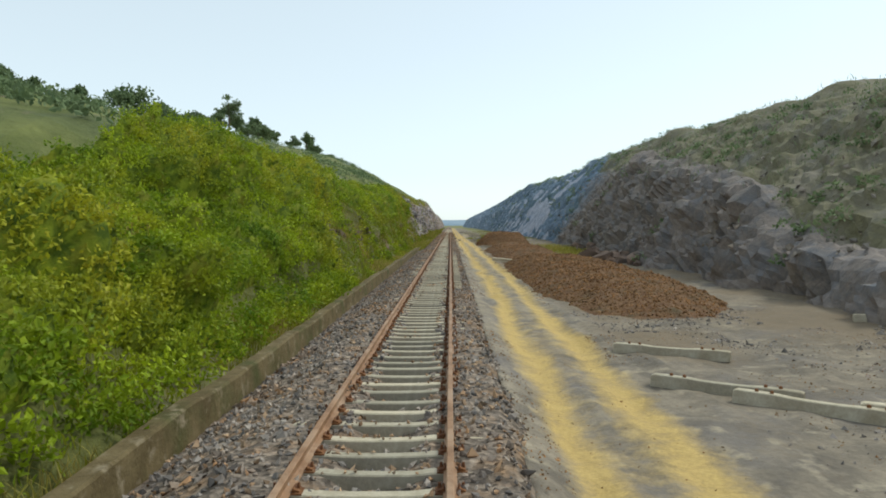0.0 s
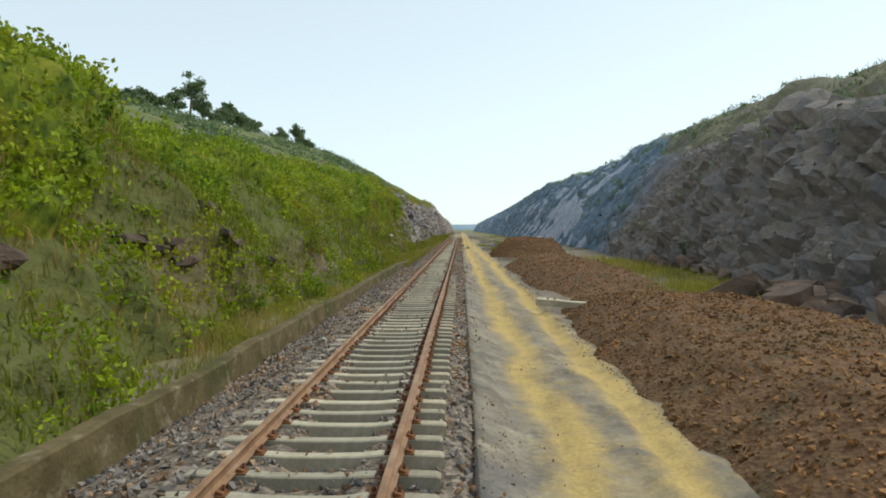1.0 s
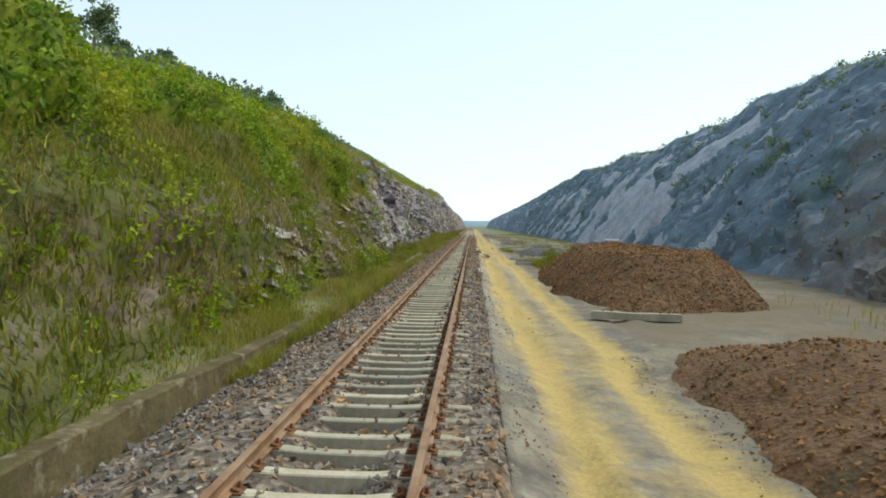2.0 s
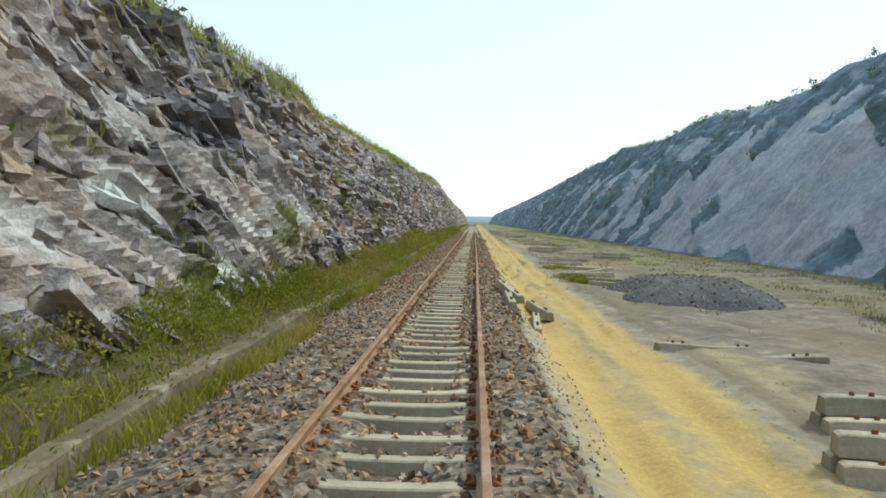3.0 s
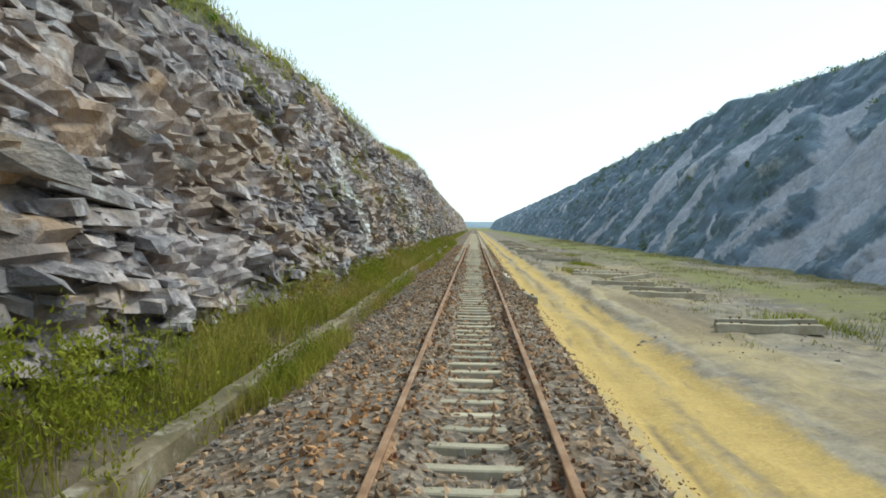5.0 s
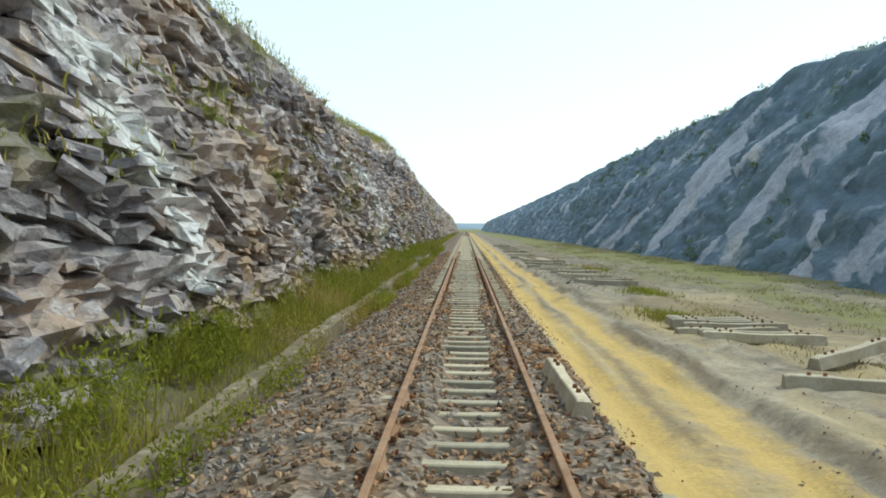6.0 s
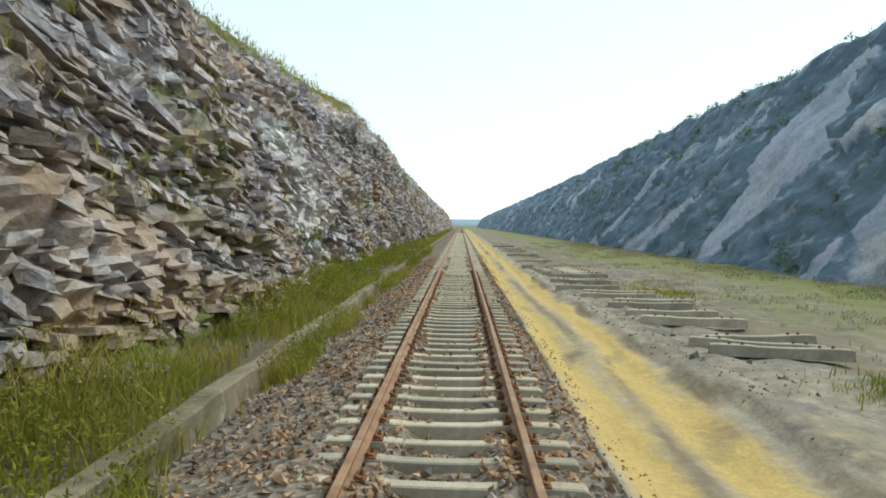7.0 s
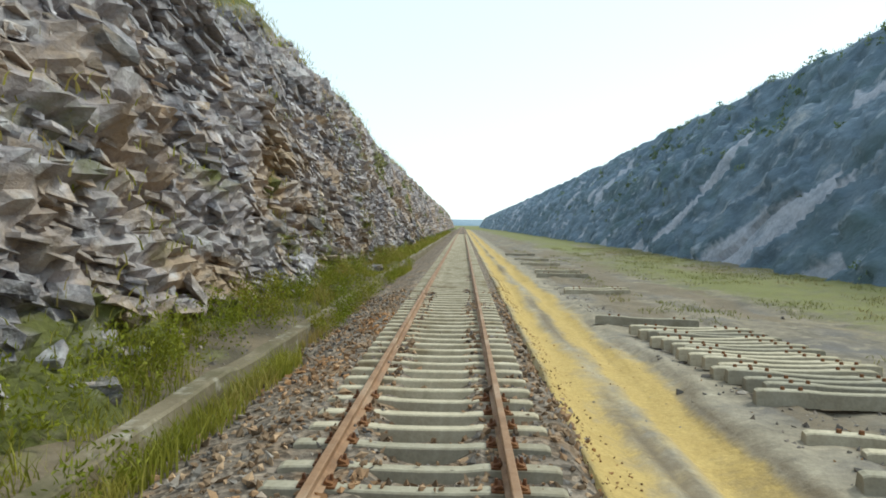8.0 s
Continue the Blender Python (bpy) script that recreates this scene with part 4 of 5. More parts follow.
for spot in ((5.45, 15.62, -28), (6.2, 11.16, -40), (5.3, 12.4, -35), (7.7, 10.29, -32), (12.9, 19.34, -20),
             (5.65, 84.8, -12), 
             (6.35, 139.1, -6), (6.5, 139.7, -3), (6.15, 131.0, -15), (6.1, 130.3, -24), (7.8, 130.7, -22), (5.5, 134.2, 12),
             (11.0, 151.5, 8), (6.3, 145.8, 15), (6.3, 161.2, 8), (6.6, 161.8, 4), (8.2, 156, 8), (5.5, 143.5, -3), (5.4, 142.5, 0),
             (7.0, 162.7, -4), (7.3, 163.3, -6), (6.7, 171.9, 0), (6.9, 172.6, 5), (5.8, 188.6, 10), (6.2, 189.2, 4), (5.86, 183.3, -10), (6.7, 181.5, -12), (6.35, 178.9, -10),
             (5.9, 201.7, -10), (5.8, 202.5, -22), (6.1, 203.1, 8), (5.7, 205.7, -10), (5.8, 207.6, 0), (5.65, 209.2, 0), (6.1, 210.4, 0),
             (5.3, 211.7, 0), (5.45, 212.2, -3), (4.95, 215.1, 5), (5.0, 217, -12), (5.2, 218.4, -10), (5.5, 217.8, -12),
             (4.8, 227.8, -15), (5.3, 236.6, 10), (5.2, 235.8, 6), (5.0, 243, 0), (5.3, 246.8, 8), (5.1, 253, -6), (5.2, 259.2, 4), (5.0, 266.6, 0)):
    loose_sleeper(*spot)
for n in range(17):
    loose_sleeper(5.4 + 0.09 * (n * 7 % 4) - 0.01 * n, 220.1 + n * 0.385, -7 + 0.4 * n + (n * 5 % 7 - 3) * 0.9, z=-0.40 - 0.005 * n, tilt=(n * 3 % 5 - 2) * 0.6)
for x, y, turn, rows, step in ((5.8, 112.5, 0, 2, 0.32), (5.2, 110.9, -8, 2, 0.32), (9.8, 150.5, -25, 3, 0.34), (6.15, 158.3, -3, 3, 0.32), (6.1, 189.6, -5, 3, 0.32), (6.15, 187.6, -7, 2, 0.32)):
    for k in range(rows):
        base = -0.57 if y < 173 else -0.40
        loose_sleeper(x + 0.02 * k, y + k * step, turn + k, z=base)
        if k and y < 180:
            loose_sleeper(x + 0.05, y + k * step - 0.12, turn - k, z=base, level=1)
loose_sleeper(5.1, 117.7, 22, tilt=5, z=-0.68)
loose_sleeper(5.6, 116.9, -6, tilt=-4, lean=12, z=-0.71)
loose_sleeper(5.75, 134.6, 28, tilt=-5, z=-0.45)
loose_sleeper(6.8, 185.5, 33, tilt=-4, z=-0.31)
loose_sleeper(4.9, 49.1, 4, tilt=5, lean=14, z=-0.36)
loose_sleeper(1.52, 97.1, 91, z=-0.2, lean=4)
loose_sleeper(1.48, 120.5, 90, z=-0.14)
loose_sleeper(1.57, 122.4, -80, z=-0.13, tilt=4)
loose_sleeper(2.0, 119.5, 86, z=-0.54, lean=6)
loose_sleeper(2.3, 122.1, -83, z=-0.56, lean=-4)
loose_sleeper(1.2, 181.8, 91, z=-0.13, lean=4)
loose_sleeper(1.66, 177.6, -84, z=-0.40, lean=-8)

# ---- slabs and boulders ----
def slab_mesh(seed, material):
    """A crooked, split block of rock with a few chipped corners."""
    r = np.random.default_rng(seed)
    bm = bmesh.new()
    bmesh.ops.create_cube(bm, size=1)
    bmesh.ops.subdivide_edges(bm, edges=bm.edges, cuts=1)
    for v in bm.verts:
        v.co += Vector(r.uniform(-0.13, 0.13, 3))
        if v.co.length > 0.75:
            v.co *= r.uniform(0.72, 1.0)
    me = bpy.data.meshes.new("rock_slab")
    bm.to_mesh(me)
    bm.free()
    me.materials.append(material)
    return me


SLAB_ROCK = surface("slab_rock", [(0.22, 0.205, 0.20), (0.40, 0.36, 0.34), (0.38, 0.28, 0.18), (0.52, 0.48, 0.45)], 3.0, bump=0.9, bump_scale=6, per_object=0.38)
SLABS = [slab_mesh(n, SLAB_ROCK) for n in range(6)]
r = random.Random(17)
rows = np.where((near_rows > 81.8) & (near_rows < 254.2))[0]
made = 0
while made < 270:
    i, j = r.choice(rows), r.randrange(13, 62)
    p = left_points[i, j]
    if p[2] < 0.1 or (p[1] < 109.1 and p[2] > 3.2) or (109.1 < p[1] < 126.5 and r.random() < 0.7):
        continue
    size = r.uniform(0.35, 0.8)
    child("rock_slab", SLABS[made % 6], cliff_left, "", pose(p[0] - 0.2, p[1], p[2], r.uniform(-16, -4), r.uniform(-4, 14), r.uniform(-20, 20)) @ Matrix.Diagonal((size * r.uniform(0.6, 1.0), size * r.uniform(0.8, 1.4), size * r.uniform(0.3, 0.55), 1)))
    made += 1



def slab_field(places, length, depth, thick, tip, lean, turn, chip=0.3):
    """Many crooked flat blocks, each laid along the beds of the rock; chip: how far corners are knocked off."""
    n = len(places)
    v = CUBE[None] * (1 + rng.uniform(-chip, chip * 0.3, (n, 8, 3))) * np.stack([depth, length, thick], 1)[:, None] / 2
    v[:, :, 2] += rng.uniform(-0.5, 0.5, (n, 1)) * v[:, :, 1] * 0.18
    v[:, :, 0] += rng.uniform(-0.5, 0.5, (n, 1)) * v[:, :, 1] * 0.2 - rng.uniform(0.0, 0.8, (n, 1)) * v[:, :, 2]
    a, b, c = np.radians(tip), np.radians(lean), np.radians(turn)
    x, y, z = v[..., 0], v[..., 1], v[..., 2]
    x, z = x * np.cos(b)[:, None] + z * np.sin(b)[:, None], -x * np.sin(b)[:, None] + z * np.cos(b)[:, None]
    y, z = y * np.cos(a)[:, None] - z * np.sin(a)[:, None], y * np.sin(a)[:, None] + z * np.cos(a)[:, None]
    x, y = x * np.cos(c)[:, None] - y * np.sin(c)[:, None], x * np.sin(c)[:, None] + y * np.cos(c)[:, None]
    v = np.stack([x, y, z], -1) + places[:, None]
    return v.reshape(-1, 3), (CUBE_FACES[None] + 8 * np.arange(n)[:, None, None]).reshape(-1, 4)


def left_face(y, z):
    """Where the mean left face stands (x) at the given y and heights z."""
    top = bank_top(y)
    foot = np.interp(y, [0, 74.4, 105.4, 148.8], [-3.9, -4.1, -4.4, -4.5])
    mid = np.interp(y, [68.2, 111.6], [0.42, 0.5])
    xs_ = [foot + 0.5, foot, foot - 1.1 + 0.3 * mid, 0 * y - 6.6, 0 * y - 8.3, 0 * y - 10.5]
    zs_ = [0 * y - 1, 0 * y - 0.35, top * mid * 0.9, top * 0.78, top, top + 0.9]
    x = xs_[0]
    for k in range(5):
        u = np.clip((z - zs_[k]) / (zs_[k + 1] - zs_[k]), 0, 1)
        x = np.where(z >= zs_[k], xs_[k] + u * (xs_[k + 1] - xs_[k]), x)
    return x + 0.45 * rough(np.stack([x, y, z], 1) * (0.3, 0.22, 0.4), 3, 9)


def bed_blocks(y0, y1, lean, thick, long, gaps, seed):
    """Jointed blocks in beds that dip along the line: their middles, lengths, depths and thicknesses."""
    r = np.random.default_rng(seed)
    c, s_ = math.cos(radians(lean)), math.sin(radians(lean))
    lows = [-s_ * y for y in (y0, y1)]
    low, high = min(lows) - 0.5, max(lows) + 9.5
    found, across = [], low
    while across < high:
        t = thick * r.uniform(0.45, 1.75)
        span = (y1 - y0) / c + 6
        lengths = long * r.uniform(0.35, 1.9, int(span / long) + 8) * (0.6 + 0.5 * t / thick)
        along = y0 * c - 3 + np.cumsum(lengths) - lengths / 2
        y, z = along * c - (across + t / 2) * s_, along * s_ + (across + t / 2) * c
        z = z + 0.3 * smooth_noise(np.stack([0 * y, y * 0.12, 0 * y + across * 0.3], 1), seed) + 0.09 * smooth_noise(np.stack([0 * y, y * 0.7, 0 * y + across], 1), seed + 1)
        ledge_ = r.normal() * 0.09
        found.append(np.stack([y, z, lengths, 0 * y + t, 0.8 * ledge_ + r.uniform(-0.05, 0.06, len(y)) + 0.2 * smooth_noise(np.stack([0 * y, y * 0.35, z * 0.5], 1), seed + 2)], 1))
        across += t
    b = np.concatenate(found)
    b = b[(b[:, 0] > y0) & (b[:, 0] < y1) & (b[:, 1] > -0.1) & (b[:, 1] < bank_top(b[:, 0]) * 0.98)]
    weedy = smooth_noise(np.stack([b[:, 0] * 0.3, b[:, 1] * 0.5, 0 * b[:, 0]], 1), seed + 3)
    b = b[r.uniform(0, 1, len(b)) > gaps * np.clip(1 + 1.2 * weedy, 0.2, 2.2) + 0.4 * np.clip((b[:, 1] / bank_top(b[:, 0]) - 0.82) / 0.12, 0, 1)]
    deep = r.uniform(0.35, 0.7, len(b))
    x = left_face(b[:, 0], b[:, 1]) - deep / 2 + b[:, 4]
    return np.stack([x, b[:, 0], b[:, 1]], 1), b[:, 2], deep, b[:, 3]


SPLIT = surface("split_rock", [(0.28, 0.26, 0.275), (0.54, 0.495, 0.505), (0.47, 0.35, 0.24), (0.76, 0.72, 0.71)], 2.8, bump=1.0, bump_scale=3.2, stretch=(1.1, 1.3, 0.8), tilt=(-14, 0, 0), island=0.38, cracks=3.5)
blended(SPLIT, "dark_bed", [(0.15, 0.14, 0.147), (0.25, 0.228, 0.232)], 2.6, 0.35)
blended(SPLIT, "brown_bed", [(0.34, 0.235, 0.145), (0.50, 0.38, 0.27)], 1.9, 0.35)
blended(SPLIT, "pale", [(0.60, 0.59, 0.57), (0.82, 0.81, 0.79)], 2.2)


def split_rock(v, f):
    me = mesh_of("split_rock", v, f, SPLIT)
    cover = left_cover(v)
    for key in ("pale", "dark_bed", "brown_bed"):
        spread(me, key, cover[key])
    tagged(child("split_rock", me, cliff_left), kind="stuff")


for y0, y1, lean, thick, long, gaps, seed in ((84, 106, -9, 0.16, 0.6, 0.96, 61), (105, 130, -22, 0.26, 1.3, 0.3, 62), (105, 130, -24, 0.11, 0.5, 0.45, 65), (129, 256, -9, 0.17, 0.8, 0.36, 63), (129, 256, -13, 0.09, 0.42, 0.5, 66), (255, 330, -9, 0.40, 1.2, 0.2, 64)):
    p, length, deep, t = bed_blocks(y0, y1, lean, thick, long, gaps, seed)
    n = len(p)
    v, f = slab_field(p, length * 1.02, deep, t * 1.04, lean + rng.normal(size=n) * 4, 2 + rng.normal(size=n) * 6, rng.normal(size=n) * 5, 0.17)
    split_rock(v, f)

count = 6000
i, j = rng.choice(rows, count), rng.integers(11, 82, count)
p = left_points[i, j]
bareness = np.interp(p[:, 1], [81.8, 91.8, 103, 109.1, 126.5, 131.4], [0.04, 0.15, 0.2, 0.4, 0.6, 1.0]) * np.where((p[:, 1] < 114.1) & (p[:, 2] > 3.5), 0.1, 1) * np.where(p[:, 2] > 0.85 * bank_top(p[:, 1]), 0.25, 1)
p = p[(rng.uniform(0, 1, count) < bareness) & (p[:, 2] > -0.2)]
n = len(p)
big = rng.uniform(0, 1, n) ** 2.2
p[:, 0] = left_face(p[:, 1], p[:, 2]) - 0.12 + rng.uniform(0, 0.25, n)
v, f = slab_field(p, 0.16 + 0.5 * big + rng.uniform(0, 0.2, n), 0.35 + 0.3 * big, 0.06 + 0.14 * big + rng.uniform(0, 0.07, n),
                  np.where((p[:, 1] > 106.6) & (p[:, 1] < 129), -24, -9) + rng.normal(size=n) * 14, 8 + rng.normal(size=n) * 12, rng.normal(size=n) * 25, 0.4)
split_rock(v, f)

BROWN_ROCK = surface("boulder_rock", [(0.14, 0.10, 0.08), (0.23, 0.16, 0.12), (0.13, 0.12, 0.12)], 1.6, bump=0.6, bump_scale=5, per_object=0.4)
BOULDERS = [slab_mesh(n + 20, BROWN_ROCK) for n in range(4)]
for n in range(18):
    y = r.uniform(32, 50)
    p = left_points[int(np.argmin(np.abs(near_rows - y))), r.randrange(24, 42)]
    size = r.uniform(0.3, 0.7)
    child("rock_slab", BOULDERS[n % 4], cliff_left, "", pose(p[0] + 0.05, p[1], p[2] + 0.05, r.uniform(-20, 5), r.uniform(-10, 20), r.uniform(-25, 25)) @ Matrix.Diagonal((size * 0.7, size * r.uniform(1.1, 1.9), size * 0.4, 1)))
for n in range(26):
    y = r.uniform(41, 77)
    x = float(right_foot(y)) - r.uniform(-0.4, 2.0)
    s = r.uniform(0.35, 1.0)
    ob = new("boulder", BOULDERS[n % 4])
    ob.matrix_basis = pose(x, y, -0.42 + s * 0.15 + 0.1 * max(0, x - 12), r.uniform(-20, 20), r.uniform(-20, 20), r.uniform(0, 180)) @ Matrix.Diagonal((s * 1.3, s, s * 0.7, 1))
    tagged(ob, "brown split boulder lying at the foot of the slope", "boulder", group="boulders below the right slope")


for n in range(16):
    y = r.uniform(42, 60)
    s_ = r.choice((0.45, 0.6, 0.8, 1.5)) * r.uniform(0.8, 1.15)
    ob = new("boulder", BOULDERS[n % 4])
    ob.matrix_basis = pose(r.uniform(10.5, 13.8), y, -0.45 + s_ * 0.2, r.uniform(-25, 25), r.uniform(-25, 25), r.uniform(0, 180)) @ Matrix.Diagonal((s_ * 1.2, s_ * 0.8, s_ * 0.6, 1))
    tagged(ob, "large reddish brown split boulder beside the spoil heap", "boulder", group="boulders below the right slope")


for n in range(16):
    y = r.uniform(119, 248)
    s_ = r.uniform(0.25, 0.6)
    ob = new("fallen_rock", SLABS[n % 6])
    ob.matrix_basis = pose(r.uniform(-4.7, -3.7), y, -0.3 + s_ * 0.14, r.uniform(-15, 15), r.uniform(-15, 15), r.uniform(0, 180)) @ Matrix.Diagonal((s_ * 1.3, s_, s_ * 0.6, 1))
    tagged(ob, "grey slab of rock fallen into the weeds below the face", "rock", group="fallen rocks below the left face")


# ---- plants ----
def clumps(places, per, radius, squash=0.75):
    """Leaf places in round, uneven clumps."""
    n = len(places)
    d = rng.normal(size=(n, per, 3))
    d /= np.linalg.norm(d, axis=2)[..., None]
    d *= (rng.uniform(0.35, 1.0, (n, per)) ** 0.6 * (radius * rng.uniform(0.6, 1.3, n))[:, None])[..., None]
    return (places[:, None] + d * (1, 1, squash)).reshape(-1, 3)


def on_slope(points, rows_y, count, keep, lift):
    """Random places on a slope's grid, kept by keep(p)."""
    i, j = rng.integers(0, len(rows_y), count), rng.integers(2, points.shape[1], count)
    p = points[i, j] + rng.normal(size=(count, 3)) * 0.12
    p = p[rng.uniform(0, 1, count) < keep(p)]
    return p + np.array([0.5, 0, 0.86]) * lift * rng.uniform(0.2, 1.0, (len(p), 1))


def shrubby(p):
    y, z = p[:, 1], p[:, 2]
    high = z / bank_top(y)
    k = np.interp(y, [-17.36, 24.8, 32.2, 64.5, 79.4, 98, 114], [1, 1, 0.85, 0.8, 0.75, 0.65, 0.0])
    bare = np.interp(y, [22, 33, 47.1, 69.4, 111.6], [0, 0.42, 0.6, 0.55, 0.6])
    wild = smooth_noise(p * 0.28, 301) * 0.35
    return k * np.clip((high + wild - bare) / 0.15, 0.06, 1) * (y > -4.96)


near_idx = np.where(near_rows < 109.1)[0]
# Darker than the leaves above it: the shade inside the bushes is painted.
CANOPY = leafy(surface("shrub_canopy", [(0.07, 0.11, 0.008), (0.22, 0.27, 0.015), (0.28, 0.27, 0.025)], 3.5, roughness=0.8, bump=1.0, bump_scale=14, leaf=True), 0.15)
OUT = np.array([0.5, 0, 0.86])


def swelling(p):
    """How far the shrubs stand out from the bank: rounded bushes with gaps between."""
    lump, gap = blocks(p / (1.9, 2.3, 1.7) + 0.35 * np.stack([smooth_noise(p * 0.9, 311 + n) for n in range(3)], 1), 303)
    cover = shrubby(p) + 0.25 * smooth_noise(p * 0.5, 306)
    return np.where(cover > 0.35, np.interp(p[:, 1], [20, 38], [1, 0.6]) * (0.1 + 1.45 * lump) * np.clip(gap * 1.9, 0, 1) ** 0.55 + 0.22 * rough(p * 2.2, 3, 307) + 0.12 * rough(p * 7, 2, 308), -0.3)


skin_idx = np.where((near_rows > -7.44) & (near_rows < 114.1))[0]
skin = left_points[skin_idx][:, 6:]
flatskin = skin.reshape(-1, 3)
rise = swelling(flatskin)
me = mesh_of("bank_shrubs", flatskin + OUT * rise[:, None], grid_faces(*skin.shape[:2]), CANOPY, flat=False)
shrubs = tagged(new("bank_shrubs", me), "dense bright green shrubs and creepers over the bank", "shrubs", kind="stuff")
leafed = np.where(rise > 0.0)[0]
near_weight = np.interp(flatskin[leafed, 1], [0, 8, 40, 110], [0.4, 3.0, 2.0, 1.0])
pick = rng.choice(leafed, 9500, p=near_weight / near_weight.sum())
tops = flatskin[pick] + OUT * rise[pick][:, None] + rng.normal(size=(9500, 3)) * 0.10
low = np.stack([rng.uniform(-4.3, -3.15, 500), rng.uniform(-2, 30, 500), rng.uniform(-0.25, 0.45, 500)], 1)
herbs = on_slope(left_points[near_idx], near_idx, 15000, lambda p: np.clip(np.interp(p[:, 1], [0, 19.84, 111.6], [0.4, 0.75, 0.6]) * (0.72 + 1.2 * smooth_noise(p * 0.6, 318)), 0, 1) * (p[:, 1] > 2.48) * (p[:, 2] < 4) * np.where(p[:, 2] > 0.6, np.interp(p[:, 1], [68.2, 84.3], [1, 0.08]), 1), 0.12)
spots = np.concatenate([tops, low, herbs])
far = spots[:, 1] > 37.2
v, f = leaf_field(clumps(spots[~far], 25, 0.30), 0.115, 0.034)
v2, f2 = leaf_field(clumps(spots[far], 13, 0.32), 0.155, 0.05)
v, f = np.concatenate([v, v2]), np.concatenate([f, f2 + len(v)])
tagged(new("bank_leaves", mesh_of("bank_leaves", v, f, LEAF)), "single leaves and twigs of the bank's shrubs", "leaves", kind="stuff")


def weeds_at(name, places, height, width, material, label, lean=0.35):
    v, f = blade_field(places, height, width, lean)
    tagged(new(name, mesh_of(name, v, f, material)), label, "grass", kind="stuff")


def strip(count, x0, x1, y0, y1, patch, seed, height_of):
    x, y = rng.uniform(x0, x1, count), rng.uniform(y0, y1, count)
    thick = smooth_noise(np.stack([x * 0.8, y * 0.16, 0 * x], 1), seed) * 0.5 + 0.5 * smooth_noise(np.stack([x * 1.6, y * 0.9, 0 * x], 1), seed + 1)
    keep = thick > patch(x, y) + rng.uniform(-0.15, 0.15, count)
    x, y = x[keep], y[keep]
    return np.stack([x, y, height_of(x, y)], 1)


def verge_height(x, y):
    return np.minimum(floor_height(x, y) + 0.02, 0.2)


verge = strip(84000, -4.9, -3.12, 0, 254.2, lambda x, y: np.interp(y, [0, 74.4, 104.2, 114.1, 121.5, 130.2, 156.2, 163.7, 173.6, 181, 198.4, 213.3, 223.2], [-0.5, -0.4, -0.3, -0.2, -0.15, -0.1, -0.35, -0.3, -0.3, -0.3, -0.45, -0.2, -0.15])
              + np.interp(y, [109.1, 117.8], [0, 1]) * 0.3 * np.clip((x + 3.85) / 0.45, 0, 1) * np.clip(0.8 + smooth_noise(np.stack([0 * x, y * 0.12, 0 * x], 1), 335) * 1.5, 0, 1), 311, verge_height)
bushes = np.stack([rng.uniform(-4.9, -3.6, 2300), rng.uniform(109, 253, 2300), rng.uniform(-0.3, 0.5, 2300)], 1)
bushes = bushes[smooth_noise(bushes * (0.5, 0.22, 0), 337) > -0.05]
tall = np.stack([rng.uniform(-4.8, -3.4, 420), rng.uniform(146, 163, 420), rng.uniform(-0.3, 0.9, 420)], 1)
bushes = np.concatenate([bushes, tall])
v, f = leaf_field(clumps(bushes, 32, 0.27, 1.1), 0.087, 0.018, 0.9)
tagged(new("verge_shrubs", mesh_of("verge_shrubs", v, f, BANK_GRASS)), "bright green leafy weeds at the foot of the rock", "shrubs", kind="stuff")
verge_tall = np.interp(verge[:, 1], [0, 74.4, 86.8, 111.6, 121.5, 138.9, 151.3, 171.1, 186, 204.6, 248], [0.3, 0.34, 0.45, 0.48, 0.46, 0.65, 1.1, 0.75, 0.7, 0.6, 0.55]) * np.clip(0.75 + 0.9 * smooth_noise(verge * (0.9, 0.4, 0), 319), 0.3, 1.5)
weeds_at("verge_grass", verge, verge_tall, 0.009, GRASS, "tall yellow-green grass and weeds below the rock face")
far_verge = strip(12649, -4.9, -3.1, 254.2, 409.2, lambda x, y: -0.5 + 0 * x, 313, verge_height)
weeds_at("far_verge_grass", far_verge, 0.5, 0.03, GRASS, "tall grass far along the foot of the rock")
edge = strip(64399, -2.85, -2.2, 76.9, 254.2, lambda x, y: np.interp(y, [76.9, 86.8, 99.2, 106.6, 117.8, 148.8, 186, 235.6], [0.1, -0.5, -0.35, 0.1, 0.0, -0.1, -0.12, 0.0]) + (x + 2.8) * 0.5, 315, ballast_height)
tufts = np.stack([rng.uniform(-4.6, -2.6, 1800), rng.uniform(107, 248, 1800), rng.uniform(-0.3, 0.25, 1800)], 1)
tufts = tufts[smooth_noise(tufts * (0.6, 0.35, 0), 327) > -0.08]
front = np.stack([rng.uniform(-2.8, -2.45, 1300), rng.uniform(107, 250, 1300), rng.uniform(-0.42, -0.1, 1300)], 1)
tufts = np.concatenate([tufts, front[smooth_noise(front * (0, 0.3, 0), 328) > -0.1]])
v, f = leaf_field(clumps(tufts, 32, 0.2, 1.2), 0.075, 0.014, 1.0)
tagged(new("wall_herbs", mesh_of("wall_herbs", v, f, BANK_GRASS)), "leafy green herbs on both sides of the drain wall", "herbs", kind="stuff")
weeds_at("wall_weeds", edge, np.interp(edge[:, 1], [79.4, 86.8, 104.2, 111.6, 148.8, 198.4], [0.25, 0.5, 0.45, 0.25, 0.34, 0.32]), 0.008, GRASS, "green weeds growing against the drain wall")
